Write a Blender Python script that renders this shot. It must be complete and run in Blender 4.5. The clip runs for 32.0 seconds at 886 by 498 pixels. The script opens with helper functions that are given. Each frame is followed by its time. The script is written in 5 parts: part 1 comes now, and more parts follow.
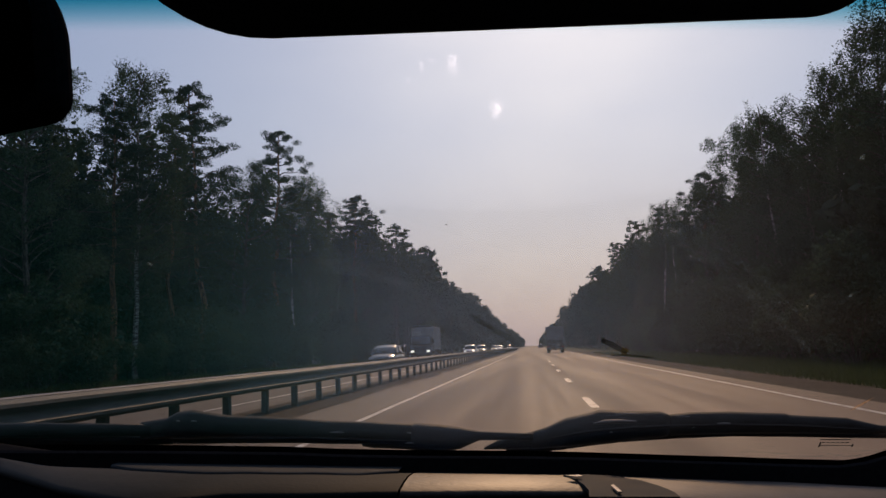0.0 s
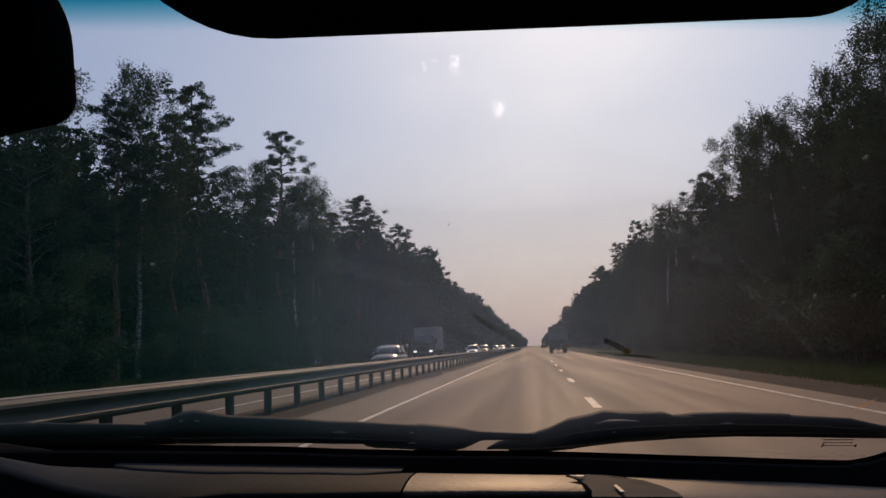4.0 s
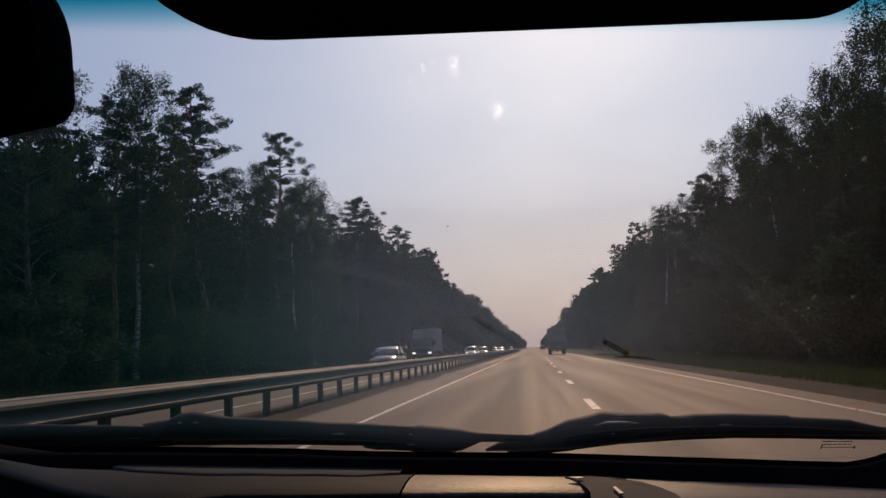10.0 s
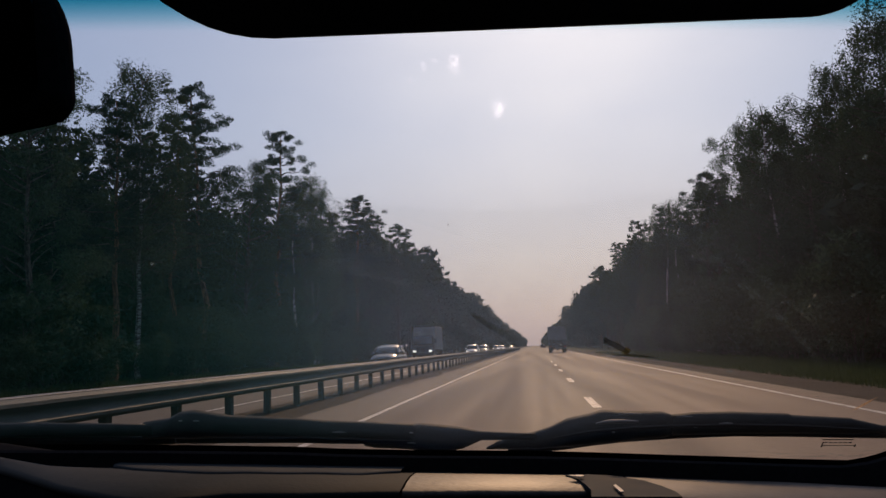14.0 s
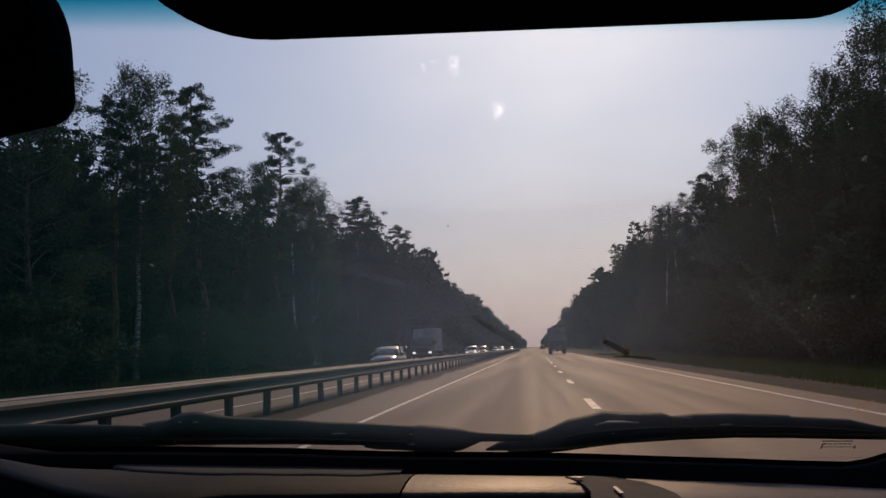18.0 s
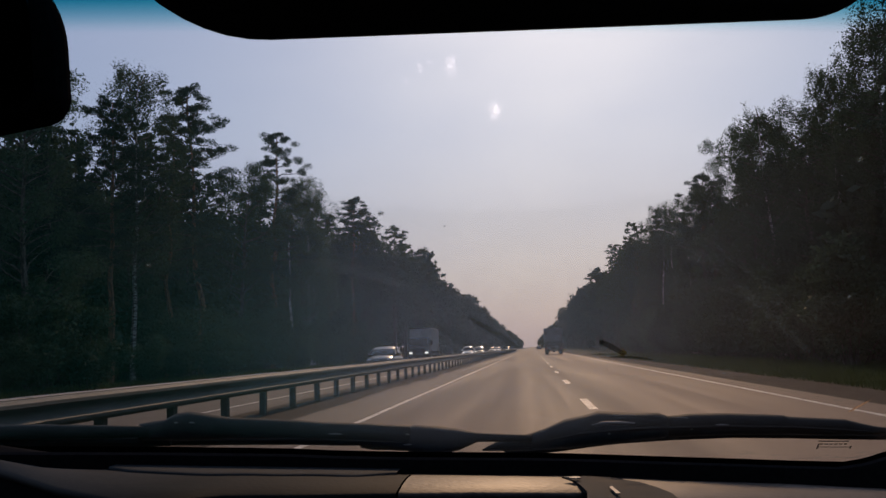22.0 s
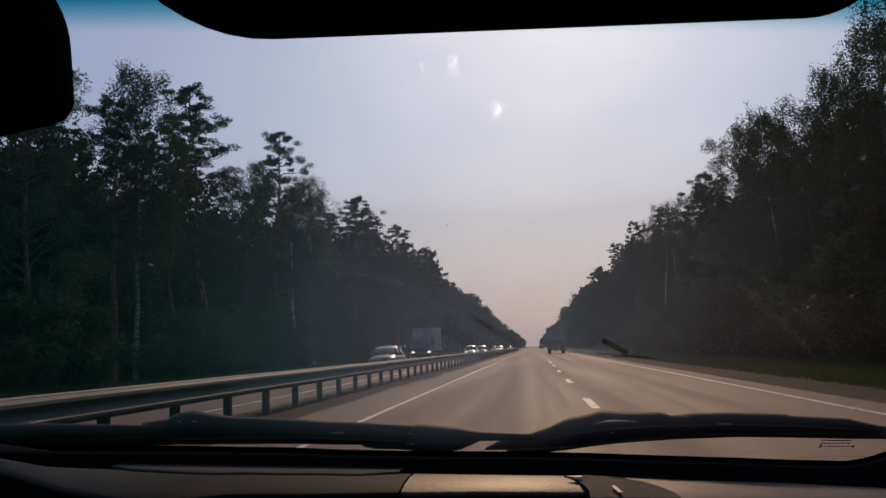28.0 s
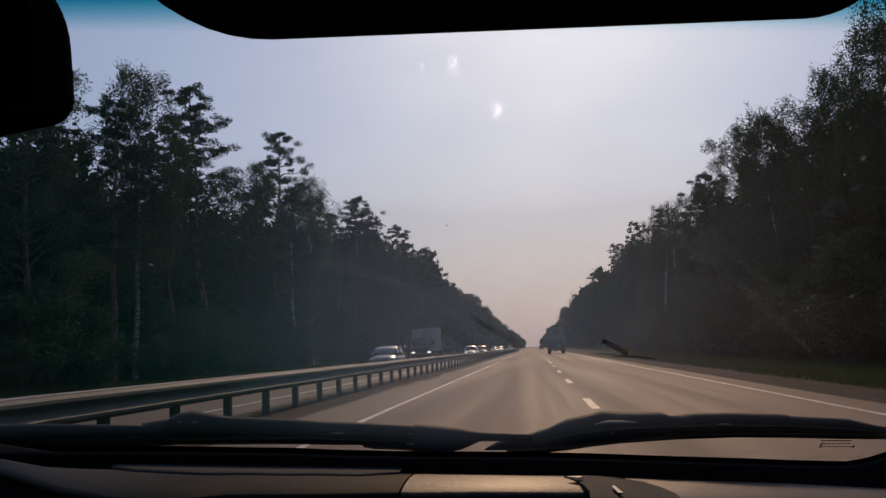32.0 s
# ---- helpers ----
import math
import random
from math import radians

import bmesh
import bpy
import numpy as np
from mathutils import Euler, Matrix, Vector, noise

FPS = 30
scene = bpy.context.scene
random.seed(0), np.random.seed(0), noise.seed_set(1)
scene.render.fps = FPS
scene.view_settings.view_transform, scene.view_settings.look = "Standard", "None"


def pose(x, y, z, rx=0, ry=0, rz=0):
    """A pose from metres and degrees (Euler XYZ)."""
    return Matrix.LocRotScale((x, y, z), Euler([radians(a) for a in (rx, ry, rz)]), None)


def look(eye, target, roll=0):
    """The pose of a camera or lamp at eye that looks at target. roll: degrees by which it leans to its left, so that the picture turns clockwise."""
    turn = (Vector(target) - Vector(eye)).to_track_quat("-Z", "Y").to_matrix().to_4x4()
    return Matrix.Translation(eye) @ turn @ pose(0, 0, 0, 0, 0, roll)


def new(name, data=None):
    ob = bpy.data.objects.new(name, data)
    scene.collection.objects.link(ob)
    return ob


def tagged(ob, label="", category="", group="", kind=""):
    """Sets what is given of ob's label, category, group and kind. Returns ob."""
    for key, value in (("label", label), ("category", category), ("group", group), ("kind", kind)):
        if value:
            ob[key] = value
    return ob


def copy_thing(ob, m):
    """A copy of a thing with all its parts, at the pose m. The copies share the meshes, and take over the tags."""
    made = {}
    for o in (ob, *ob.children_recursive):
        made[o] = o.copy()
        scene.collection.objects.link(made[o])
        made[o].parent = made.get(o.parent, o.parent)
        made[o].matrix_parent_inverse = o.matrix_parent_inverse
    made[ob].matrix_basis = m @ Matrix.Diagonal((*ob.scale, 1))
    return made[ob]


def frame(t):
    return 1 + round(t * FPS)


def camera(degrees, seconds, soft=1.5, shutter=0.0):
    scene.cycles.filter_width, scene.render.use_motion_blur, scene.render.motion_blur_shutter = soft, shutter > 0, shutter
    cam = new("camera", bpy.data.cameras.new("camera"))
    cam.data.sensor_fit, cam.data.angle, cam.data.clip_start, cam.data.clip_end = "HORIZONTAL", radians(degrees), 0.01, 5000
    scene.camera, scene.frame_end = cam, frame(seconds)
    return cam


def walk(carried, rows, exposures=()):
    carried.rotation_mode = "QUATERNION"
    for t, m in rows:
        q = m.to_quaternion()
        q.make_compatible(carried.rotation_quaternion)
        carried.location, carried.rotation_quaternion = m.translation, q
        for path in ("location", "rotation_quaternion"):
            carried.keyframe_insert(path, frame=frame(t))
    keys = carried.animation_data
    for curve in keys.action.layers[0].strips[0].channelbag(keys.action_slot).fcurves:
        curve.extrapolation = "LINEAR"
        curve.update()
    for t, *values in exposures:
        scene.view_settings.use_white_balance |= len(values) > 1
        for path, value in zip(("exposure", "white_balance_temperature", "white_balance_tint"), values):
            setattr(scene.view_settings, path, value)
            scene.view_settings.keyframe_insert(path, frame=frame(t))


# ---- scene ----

# ---- camera and walk ----
cam = camera(55.0, 32.0, soft=1.5)
EYE_Z = 1.07
PITCH, ROLL, YAW = 6.716, 2.2, 6.180
# small shakes of the mount: seconds, yaw and pitch in degrees
SHAKE = [
    (0, -0.13, -0.01), (0.5, -0.04, -0.05), (1, -0.04, 0.00), (1.5, 0.05, 0.15), (2, 0.01, 0.00), (2.5, 0.04, 0.00),
    (3, 0.08, 0.03), (3.5, 0.06, 0.00), (5.5, 0.03, 0.00), (6, 0.01, -0.13), (6.5, 0.03, 0.00), (7, 0.03, -0.13),
    (7.5, 0.00, -0.01), (8, 0.03, -0.01), (8.5, 0.01, -0.13), (9, -0.08, 0.06), (9.5, -0.01, 0.03), (10, -0.03, 0.10),
    (10.5, 0.04, -0.01), (11, -0.03, -0.13), (11.5, -0.03, -0.01), (12, -0.01, -0.04), (12.5, 0.05, -0.04), (13, 0.03, 0.04),
    (13.5, 0.04, 0.05), (14, 0.01, -0.01), (14.5, 0.01, -0.04), (16.5, -0.01, 0.00), (17, 0.00, 0.00), (17.5, -0.08, 0.04),
    (18, -0.01, 0.08), (18.5, -0.01, -0.01), (19, -0.04, -0.04), (19.5, -0.01, 0.10), (20, -0.06, -0.01), (20.5, -0.13, -0.01),
    (21, -0.10, 0.00), (21.5, -0.20, 0.00), (22, -0.24, 0.09), (22.5, -0.16, 0.10), (23, -0.09, 0.11), (23.5, -0.09, 0.06),
    (24, -0.03, 0.03), (24.5, -0.06, -0.01), (26.5, -0.03, 0.06), (27, -0.11, 0.15), (27.5, -0.13, 0.04), (28, -0.08, 0.04),
    (28.5, -0.10, 0.11), (29, -0.04, 0.06), (29.5, 0.01, -0.05), (30, -0.04, 0.04), (30.5, -0.03, 0.00), (31, 0.03, 0.06),
    (31.5, -0.16, 0.00), (32, -0.08, 0.06),
]
walk(cam, [(t, pose(0, 0, EYE_Z, 90 + PITCH + dp, ROLL, YAW + dy)) for t, dy, dp in SHAKE],
     exposures=[(0, 0.02, 6560, 10), (6, 0.05, 6560, 10), (14.5, 0.05, 6520, 10), (17, -0.03, 6420, 10), (32, -0.04, 6430, 10)])

# ---- world and sun ----
SUN_EL, SUN_AZ = 28.0, 2.5      # degrees; azimuth to the right of the road's heading
world = bpy.data.worlds.new("hazy_sky")
scene.world = world
world.use_nodes = True
wn = world.node_tree
sky = wn.nodes.new("ShaderNodeTexSky")
sky.sky_type = "NISHITA"
sky.sun_disc = False
sky.sun_elevation, sky.sun_rotation = radians(SUN_EL), radians(SUN_AZ)
sky.air_density, sky.dust_density, sky.ozone_density = 1.3, 2.4, 3.0
haze = wn.nodes.new("ShaderNodeMix")
haze.data_type = "RGBA"
# even light of the summer haze, warmer low down where the air is thickest
span = wn.nodes.new("ShaderNodeTexCoord")
rise = wn.nodes.new("ShaderNodeSeparateXYZ")
level = wn.nodes.new("ShaderNodeMapRange")
level.interpolation_type = "SMOOTHSTEP"
level.inputs["From Min"].default_value, level.inputs["From Max"].default_value = -0.02, 0.27
tone = wn.nodes.new("ShaderNodeMix")
tone.data_type = "RGBA"
tone.inputs[6].default_value, tone.inputs[7].default_value = (5.45, 4.70, 5.95, 1), (4.05, 4.95, 7.60, 1)
wn.links.new(span.outputs["Generated"], rise.inputs[0])
wn.links.new(rise.outputs[2], level.inputs["Value"])
wn.links.new(level.outputs[0], tone.inputs[0])
wn.links.new(tone.outputs[2], haze.inputs[7])
veil = wn.nodes.new("ShaderNodeTexNoise")
veil.inputs["Scale"].default_value, veil.inputs["Detail"].default_value = 5.0, 3.0
stretch = wn.nodes.new("ShaderNodeMapping")
stretch.inputs["Scale"].default_value = (1.0, 1.0, 2.6)
uneven = wn.nodes.new("ShaderNodeMapRange")
uneven.inputs["To Min"].default_value, uneven.inputs["To Max"].default_value = 0.70, 0.80
wn.links.new(span.outputs["Generated"], stretch.inputs[0])
wn.links.new(stretch.outputs[0], veil.inputs["Vector"])
wn.links.new(veil.outputs["Fac"], uneven.inputs["Value"])
wn.links.new(uneven.outputs[0], haze.inputs[0])
wn.links.new(sky.outputs[0], haze.inputs[6])
wn.links.new(haze.outputs[2], wn.nodes["Background"].inputs[0])
wn.nodes["Background"].inputs[1].default_value = 0.0735
sun = new("sun", bpy.data.lights.new("sun", "SUN"))
sun.data.energy, sun.data.angle, sun.data.color = 1.62, radians(4.0), (1.0, 0.62, 0.35)
sun.matrix_world = look((0, 0, 60), (-math.sin(radians(SUN_AZ)) * math.cos(radians(SUN_EL)),
                                     -math.cos(radians(SUN_AZ)) * math.cos(radians(SUN_EL)), 60 - math.sin(radians(SUN_EL))))


# ---- materials ----
class Mat:
    """A small builder of node materials."""

    def __init__(self, name):
        self.m = bpy.data.materials.new(name)
        self.m.use_nodes = True
        self.n, self.l = self.m.node_tree.nodes, self.m.node_tree.links
        self.b = self.n["Principled BSDF"]
        self.co = self.n.new("ShaderNodeTexCoord")
        self.geo = self.n.new("ShaderNodeNewGeometry")

    def noise(self, scale, detail=4.0, rough=0.6, stretch=None, world_space=True):
        t = self.n.new("ShaderNodeTexNoise")
        t.inputs["Scale"].default_value, t.inputs["Detail"].default_value, t.inputs["Roughness"].default_value = scale, detail, rough
        src = self.geo.outputs["Position"] if world_space else self.co.outputs["Object"]
        if stretch:
            mp = self.n.new("ShaderNodeMapping")
            mp.inputs["Scale"].default_value = stretch
            self.l.new(src, mp.inputs[0])
            src = mp.outputs[0]
        self.l.new(src, t.inputs["Vector"])
        return t.outputs["Fac"]

    def ramp(self, fac, stops):
        r = self.n.new("ShaderNodeValToRGB")
        while len(r.color_ramp.elements) < len(stops):
            r.color_ramp.elements.new(0.5)
        for e, (p, c) in zip(r.color_ramp.elements, stops):
            e.position = p
            e.color = (*c, 1) if len(c) == 3 else c
        self.l.new(fac, r.inputs[0])
        return r.outputs[0]

    def mix(self, a, b, fac, mode="MIX"):
        x = self.n.new("ShaderNodeMix")
        x.data_type, x.blend_type = "RGBA", mode
        for s, v in ((x.inputs[6], a), (x.inputs[7], b), (x.inputs[0], fac)):
            if isinstance(v, bpy.types.NodeSocket):
                self.l.new(v, s)
            elif isinstance(v, (tuple, list)):
                s.default_value = (*v, 1)
            else:
                s.default_value = v
        return x.outputs[2]

    def math(self, op, a, b=0.0, clamp=False):
        x = self.n.new("ShaderNodeMath")
        x.operation, x.use_clamp = op, clamp
        for s, v in zip(x.inputs, (a, b)):
            if isinstance(v, bpy.types.NodeSocket):
                self.l.new(v, s)
            else:
                s.default_value = v
        return x.outputs[0]

    def bump(self, h, strength, dist):
        x = self.n.new("ShaderNodeBump")
        x.inputs["Strength"].default_value, x.inputs["Distance"].default_value = strength, dist
        self.l.new(h, x.inputs["Height"])
        self.l.new(x.outputs[0], self.b.inputs["Normal"])
        return self

    def set(self, **kw):
        names = {"color": "Base Color", "rough": "Roughness", "metal": "Metallic", "spec": "Specular IOR Level", "coat": "Coat Weight"}
        for k, v in kw.items():
            s = self.b.inputs[names[k]]
            if isinstance(v, bpy.types.NodeSocket):
                self.l.new(v, s)
            elif isinstance(v, tuple):
                s.default_value = (*v, 1)
            else:
                s.default_value = v
        return self


def plain(name, c, rough=0.5, metal=0.0, var=0.25, scale=8.0, bump=0.0, coat=0.0, spec=0.5, world_space=False):
    """A paint, plastic or metal with blotches and fine grain."""
    k = Mat(name)
    lo, hi = tuple(v * (1 - var) for v in c), tuple(min(1, v * (1 + var)) for v in c)
    big = k.noise(scale, 5, 0.6, world_space=world_space)
    fine = k.noise(scale * 22, 2, 0.5, world_space=world_space)
    col = k.mix(k.ramp(big, [(0.3, lo), (0.7, hi)]), (0.5, 0.5, 0.5), k.math("MULTIPLY", fine, var * 0.12))
    k.set(color=col, metal=metal, coat=coat, spec=spec,
          rough=k.math("ADD", k.math("MULTIPLY", big, 0.2), max(0.02, rough - 0.1)))
    if bump:
        k.bump(fine, bump, 0.002)
    return k.m


def make_asphalt():
    k = Mat("asphalt")
    sep = k.n.new("ShaderNodeSeparateXYZ")
    k.l.new(k.geo.outputs["Position"], sep.inputs[0])
    long = k.noise(1.0, 4, 0.6, stretch=(1.1, 0.02, 1))
    patch = k.noise(0.35, 5, 0.65, stretch=(1, 0.25, 1))
    grain = k.noise(70, 3, 0.7)
    col = k.ramp(long, [(0.3, (0.058, 0.043, 0.034)), (0.7, (0.142, 0.104, 0.079))])
    col = k.mix(col, (0.150, 0.110, 0.081), k.math("MULTIPLY", patch, 0.62))
    col = k.mix(col, (0.03, 0.03, 0.03), k.ramp(grain, [(0.35, (0.55,) * 3), (0.6, (0, 0, 0))]))
    # reddish dust on the slow lane, a dark oily seam along the lane dashes
    sway = k.math("ADD", sep.outputs[0], k.math("MULTIPLY", k.math("SUBTRACT", k.noise(0.5, 3, 0.6, stretch=(0.3, 0.1, 1)), 0.5), 0.9))
    lane = k.ramp(k.math("ADD", k.math("MULTIPLY", sway, 0.05), 0.5), [(0.50, (0, 0, 0)), (0.525, (0.75,) * 3), (0.565, (0.75,) * 3), (0.615, (0, 0, 0)), (0.72, (0, 0, 0))])
    dust = k.ramp(k.math("ADD", k.math("MULTIPLY", sway, 0.05), 0.5), [(0.56, (0, 0, 0)), (0.63, (0.65,) * 3), (0.72, (0.65,) * 3), (0.76, (0.25,) * 3)])
    col = k.mix(col, (0.060, 0.048, 0.039), k.math("MULTIPLY", lane, 0.6))
    col = k.mix(col, (0.185, 0.125, 0.090), k.math("MULTIPLY", dust, 0.8))
    verge = k.ramp(k.math("ADD", k.math("MULTIPLY", sway, 0.05), 0.5), [(0.30, (0.85,) * 3), (0.352, (0.85,) * 3), (0.425, (0, 0, 0))])
    col = k.mix(col, (0.046, 0.041, 0.034), k.math("MULTIPLY", verge, 0.75))
    # a faint row of filled cracks across the lanes
    wave = k.noise(0.22, 6, 0.7, stretch=(0.35, 1, 1))
    crack = k.math("LESS_THAN", k.math("ABSOLUTE", k.math("SUBTRACT", wave, 0.5)), 0.0022)
    col = k.mix(col, (0.035, 0.034, 0.033), k.math("MULTIPLY", crack, 0.7))
    k.set(color=col, rough=k.ramp(long, [(0.3, (0.64,) * 3), (0.7, (0.84,) * 3)]), spec=0.27)
    return k.bump(grain, 0.5, 0.006).m


def make_ground():
    k = Mat("forest_ground")
    a, b = k.noise(0.25, 6, 0.7), k.noise(9, 4, 0.7)
    col = k.ramp(a, [(0.3, (0.050, 0.062, 0.022)), (0.55, (0.072, 0.075, 0.030)), (0.8, (0.11, 0.090, 0.052))])
    col = k.mix(col, (0.02, 0.022, 0.010), k.math("MULTIPLY", b, 0.5))
    return k.set(color=col, rough=0.95, spec=0.2).bump(b, 0.8, 0.05).m


def make_gravel():
    k = Mat("dusty_gravel")
    a, b = k.noise(0.5, 6, 0.7, stretch=(1, 0.3, 1)), k.noise(38, 3, 0.8)
    col = k.ramp(a, [(0.3, (0.032, 0.025, 0.018)), (0.7, (0.070, 0.054, 0.040))])
    col = k.mix(col, (0.05, 0.042, 0.034), k.ramp(b, [(0.3, (0.8,) * 3), (0.6, (0, 0, 0))]))
    return k.set(color=col, rough=0.95, spec=0.2).bump(b, 0.9, 0.03).m


def make_line_paint():
    k = Mat("road_paint")
    w, g = k.noise(2.2, 6, 0.75), k.noise(60, 3, 0.7)
    wear = k.ramp(k.math("ADD", k.math("MULTIPLY", w, 0.6), k.math("MULTIPLY", g, 0.4)), [(0.40, (0, 0, 0)), (0.60, (1, 1, 1))])
    col = k.mix((0.55, 0.52, 0.46), (0.16, 0.135, 0.112), k.math("MULTIPLY", wear, 0.9))
    return k.set(color=col, rough=0.62).bump(g, 0.4, 0.004).m


def make_leaf(name, dark, light, glow=0.35):
    k = Mat(name)
    col = k.ramp(k.geo.outputs["Random Per Island"], [(0.0, dark), (1.0, light)])
    info = k.n.new("ShaderNodeObjectInfo")
    col = k.mix(col, tuple(v * 0.55 for v in dark), k.math("MULTIPLY", info.outputs["Random"], 0.6))
    d, t, g = (k.n.new("ShaderNodeBsdf" + s) for s in ("Diffuse", "Translucent", "Glossy"))
    g.inputs["Roughness"].default_value = 0.45
    g.inputs["Color"].default_value = (0.5, 0.5, 0.5, 1)
    for s in (d, t):
        k.l.new(col, s.inputs["Color"])
    m1, m2 = k.n.new("ShaderNodeMixShader"), k.n.new("ShaderNodeMixShader")
    m1.inputs[0].default_value, m2.inputs[0].default_value = glow, 0.03
    k.l.new(d.outputs[0], m1.inputs[1]), k.l.new(t.outputs[0], m1.inputs[2])
    k.l.new(m1.outputs[0], m2.inputs[1]), k.l.new(g.outputs[0], m2.inputs[2])
    k.l.new(m2.outputs[0], k.n["Material Output"].inputs[0])
    return k.m


def make_bark(name, lo, hi, scale, stretch):
    k = Mat(name)
    a = k.noise(scale, 5, 0.7, stretch=stretch, world_space=False)
    return k.set(color=k.ramp(a, [(0.42, lo), (0.58, hi)]), rough=0.9, spec=0.2).bump(a, 0.7, 0.03).m


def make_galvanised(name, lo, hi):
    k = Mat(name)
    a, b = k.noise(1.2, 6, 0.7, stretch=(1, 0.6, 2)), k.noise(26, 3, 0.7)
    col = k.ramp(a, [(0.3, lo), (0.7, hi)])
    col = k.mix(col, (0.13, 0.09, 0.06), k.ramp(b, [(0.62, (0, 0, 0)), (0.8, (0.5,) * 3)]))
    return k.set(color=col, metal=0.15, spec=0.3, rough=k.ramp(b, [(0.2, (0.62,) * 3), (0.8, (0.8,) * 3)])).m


def make_glass(name, tint, dust, band=False, grey=(0.43, 0.585, 0.625)):
    """Clear car glass with a film of dust; band: a blue shade strip along the upper edge, and haze painted into the
    film.
    """
    k = Mat(name)
    tr, gl, di, tl = (k.n.new("ShaderNodeBsdf" + s) for s in ("Transparent", "Glossy", "Diffuse", "Translucent"))
    col = tint
    if band:
        sep = k.n.new("ShaderNodeSeparateXYZ")
        k.l.new(k.co.outputs["Object"], sep.inputs[0])
        h = k.math("SUBTRACT", sep.outputs[1], k.math("MULTIPLY", sep.outputs[0], -0.09))
        col = k.ramp(h, [(0.624, (1, 1, 1)), (0.652, (0.03, 0.53, 0.62))])
        k.l.new(col, tr.inputs[0])
    else:
        tr.inputs[0].default_value = (*tint, 1)
    gl.inputs["Roughness"].default_value = 0.01
    a = k.noise(3.5, 6, 0.7, stretch=(1, 0.8, 1), world_space=False)
    b = k.noise(120, 3, 0.6, world_space=False)
    film = k.math("MULTIPLY", k.ramp(k.math("ADD", k.math("MULTIPLY", a, 0.75), k.math("MULTIPLY", b, 0.25)),
                                     [(0.3, (0.45,) * 3), (0.75, (1.35,) * 3)]), dust)
    if band:    # distance haze put into the film, strongest round the middle of the passenger's side
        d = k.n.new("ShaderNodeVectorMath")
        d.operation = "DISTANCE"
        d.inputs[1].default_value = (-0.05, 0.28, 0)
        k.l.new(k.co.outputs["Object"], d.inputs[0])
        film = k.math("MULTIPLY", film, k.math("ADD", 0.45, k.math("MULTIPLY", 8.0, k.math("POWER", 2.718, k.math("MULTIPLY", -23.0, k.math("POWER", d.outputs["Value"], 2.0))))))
    for s in (di, tl):
        s.inputs[0].default_value = (*grey, 1)
    if band:    # veiling glare painted as film colour: greenish on the driver's side, warm tan on the other
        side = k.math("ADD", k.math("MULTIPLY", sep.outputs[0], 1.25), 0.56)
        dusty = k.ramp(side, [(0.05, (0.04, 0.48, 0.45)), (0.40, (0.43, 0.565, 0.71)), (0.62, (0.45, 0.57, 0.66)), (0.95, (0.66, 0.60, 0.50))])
        # the painted haze fades towards the foot of the glass
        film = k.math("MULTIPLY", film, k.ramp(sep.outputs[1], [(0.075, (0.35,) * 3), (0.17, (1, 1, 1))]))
        # and weakens towards the far end of the sweep
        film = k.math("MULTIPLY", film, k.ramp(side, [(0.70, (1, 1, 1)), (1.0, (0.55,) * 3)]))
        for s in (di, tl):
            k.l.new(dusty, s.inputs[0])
    fr = k.n.new("ShaderNodeFresnel")
    fr.inputs[0].default_value = 1.35
    m1, m2, m3 = (k.n.new("ShaderNodeMixShader") for _ in range(3))
    m1.inputs[0].default_value = 0.75
    k.l.new(di.outputs[0], m1.inputs[1]), k.l.new(tl.outputs[0], m1.inputs[2])
    k.l.new(film, m2.inputs[0]), k.l.new(tr.outputs[0], m2.inputs[1]), k.l.new(m1.outputs[0], m2.inputs[2])
    k.l.new(k.math("MULTIPLY", fr.outputs[0], 0.10), m3.inputs[0])
    k.l.new(m2.outputs[0], m3.inputs[1]), k.l.new(gl.outputs[0], m3.inputs[2])
    k.l.new(m3.outputs[0], k.n["Material Output"].inputs[0])
    return k.m


def make_scatter(name, k0):
    """A thin milky film that scatters the light behind it and hides nothing."""
    k = Mat(name)
    tr, tl, add = (k.n.new("ShaderNode" + s) for s in ("BsdfTransparent", "BsdfTranslucent", "AddShader"))
    a = k.noise(260, 3, 0.6, world_space=False)
    k.l.new(k.ramp(a, [(0.30, (k0 * 0.15,) * 3), (0.60, (k0,) * 3)]), tl.inputs[0])
    k.l.new(tr.outputs[0], add.inputs[0]), k.l.new(tl.outputs[0], add.inputs[1])
    k.l.new(add.outputs[0], k.n["Material Output"].inputs[0])
    return k.m


def make_lamp(name, c, power):
    k = Mat(name)
    k.b.inputs["Emission Color"].default_value = (*c, 1)
    k.b.inputs["Emission Strength"].default_value = power
    return k.set(color=c, rough=0.15).m


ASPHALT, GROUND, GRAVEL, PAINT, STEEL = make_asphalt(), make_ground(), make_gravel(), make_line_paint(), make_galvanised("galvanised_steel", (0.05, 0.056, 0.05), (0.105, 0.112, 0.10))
# beam steel above is darkened as shade; this one adds sunlight to dust
LIT_DUSTY_STEEL = make_galvanised("lit_dusty_steel", (0.17, 0.155, 0.135), (0.30, 0.27, 0.235))
LEAF_BIRCH = make_leaf("birch_leaves", (0.036, 0.062, 0.030), (0.078, 0.112, 0.055))
LEAF_BROAD = make_leaf("broad_leaves", (0.026, 0.050, 0.026), (0.060, 0.092, 0.046))
NEEDLE_PINE = make_leaf("pine_needles", (0.018, 0.040, 0.026), (0.040, 0.070, 0.046), 0.2)
NEEDLE_SPRUCE = make_leaf("spruce_needles", (0.014, 0.033, 0.022), (0.032, 0.058, 0.038), 0.15)
GRASS = make_leaf("verge_grass", (0.044, 0.066, 0.020), (0.105, 0.128, 0.040), 0.35)
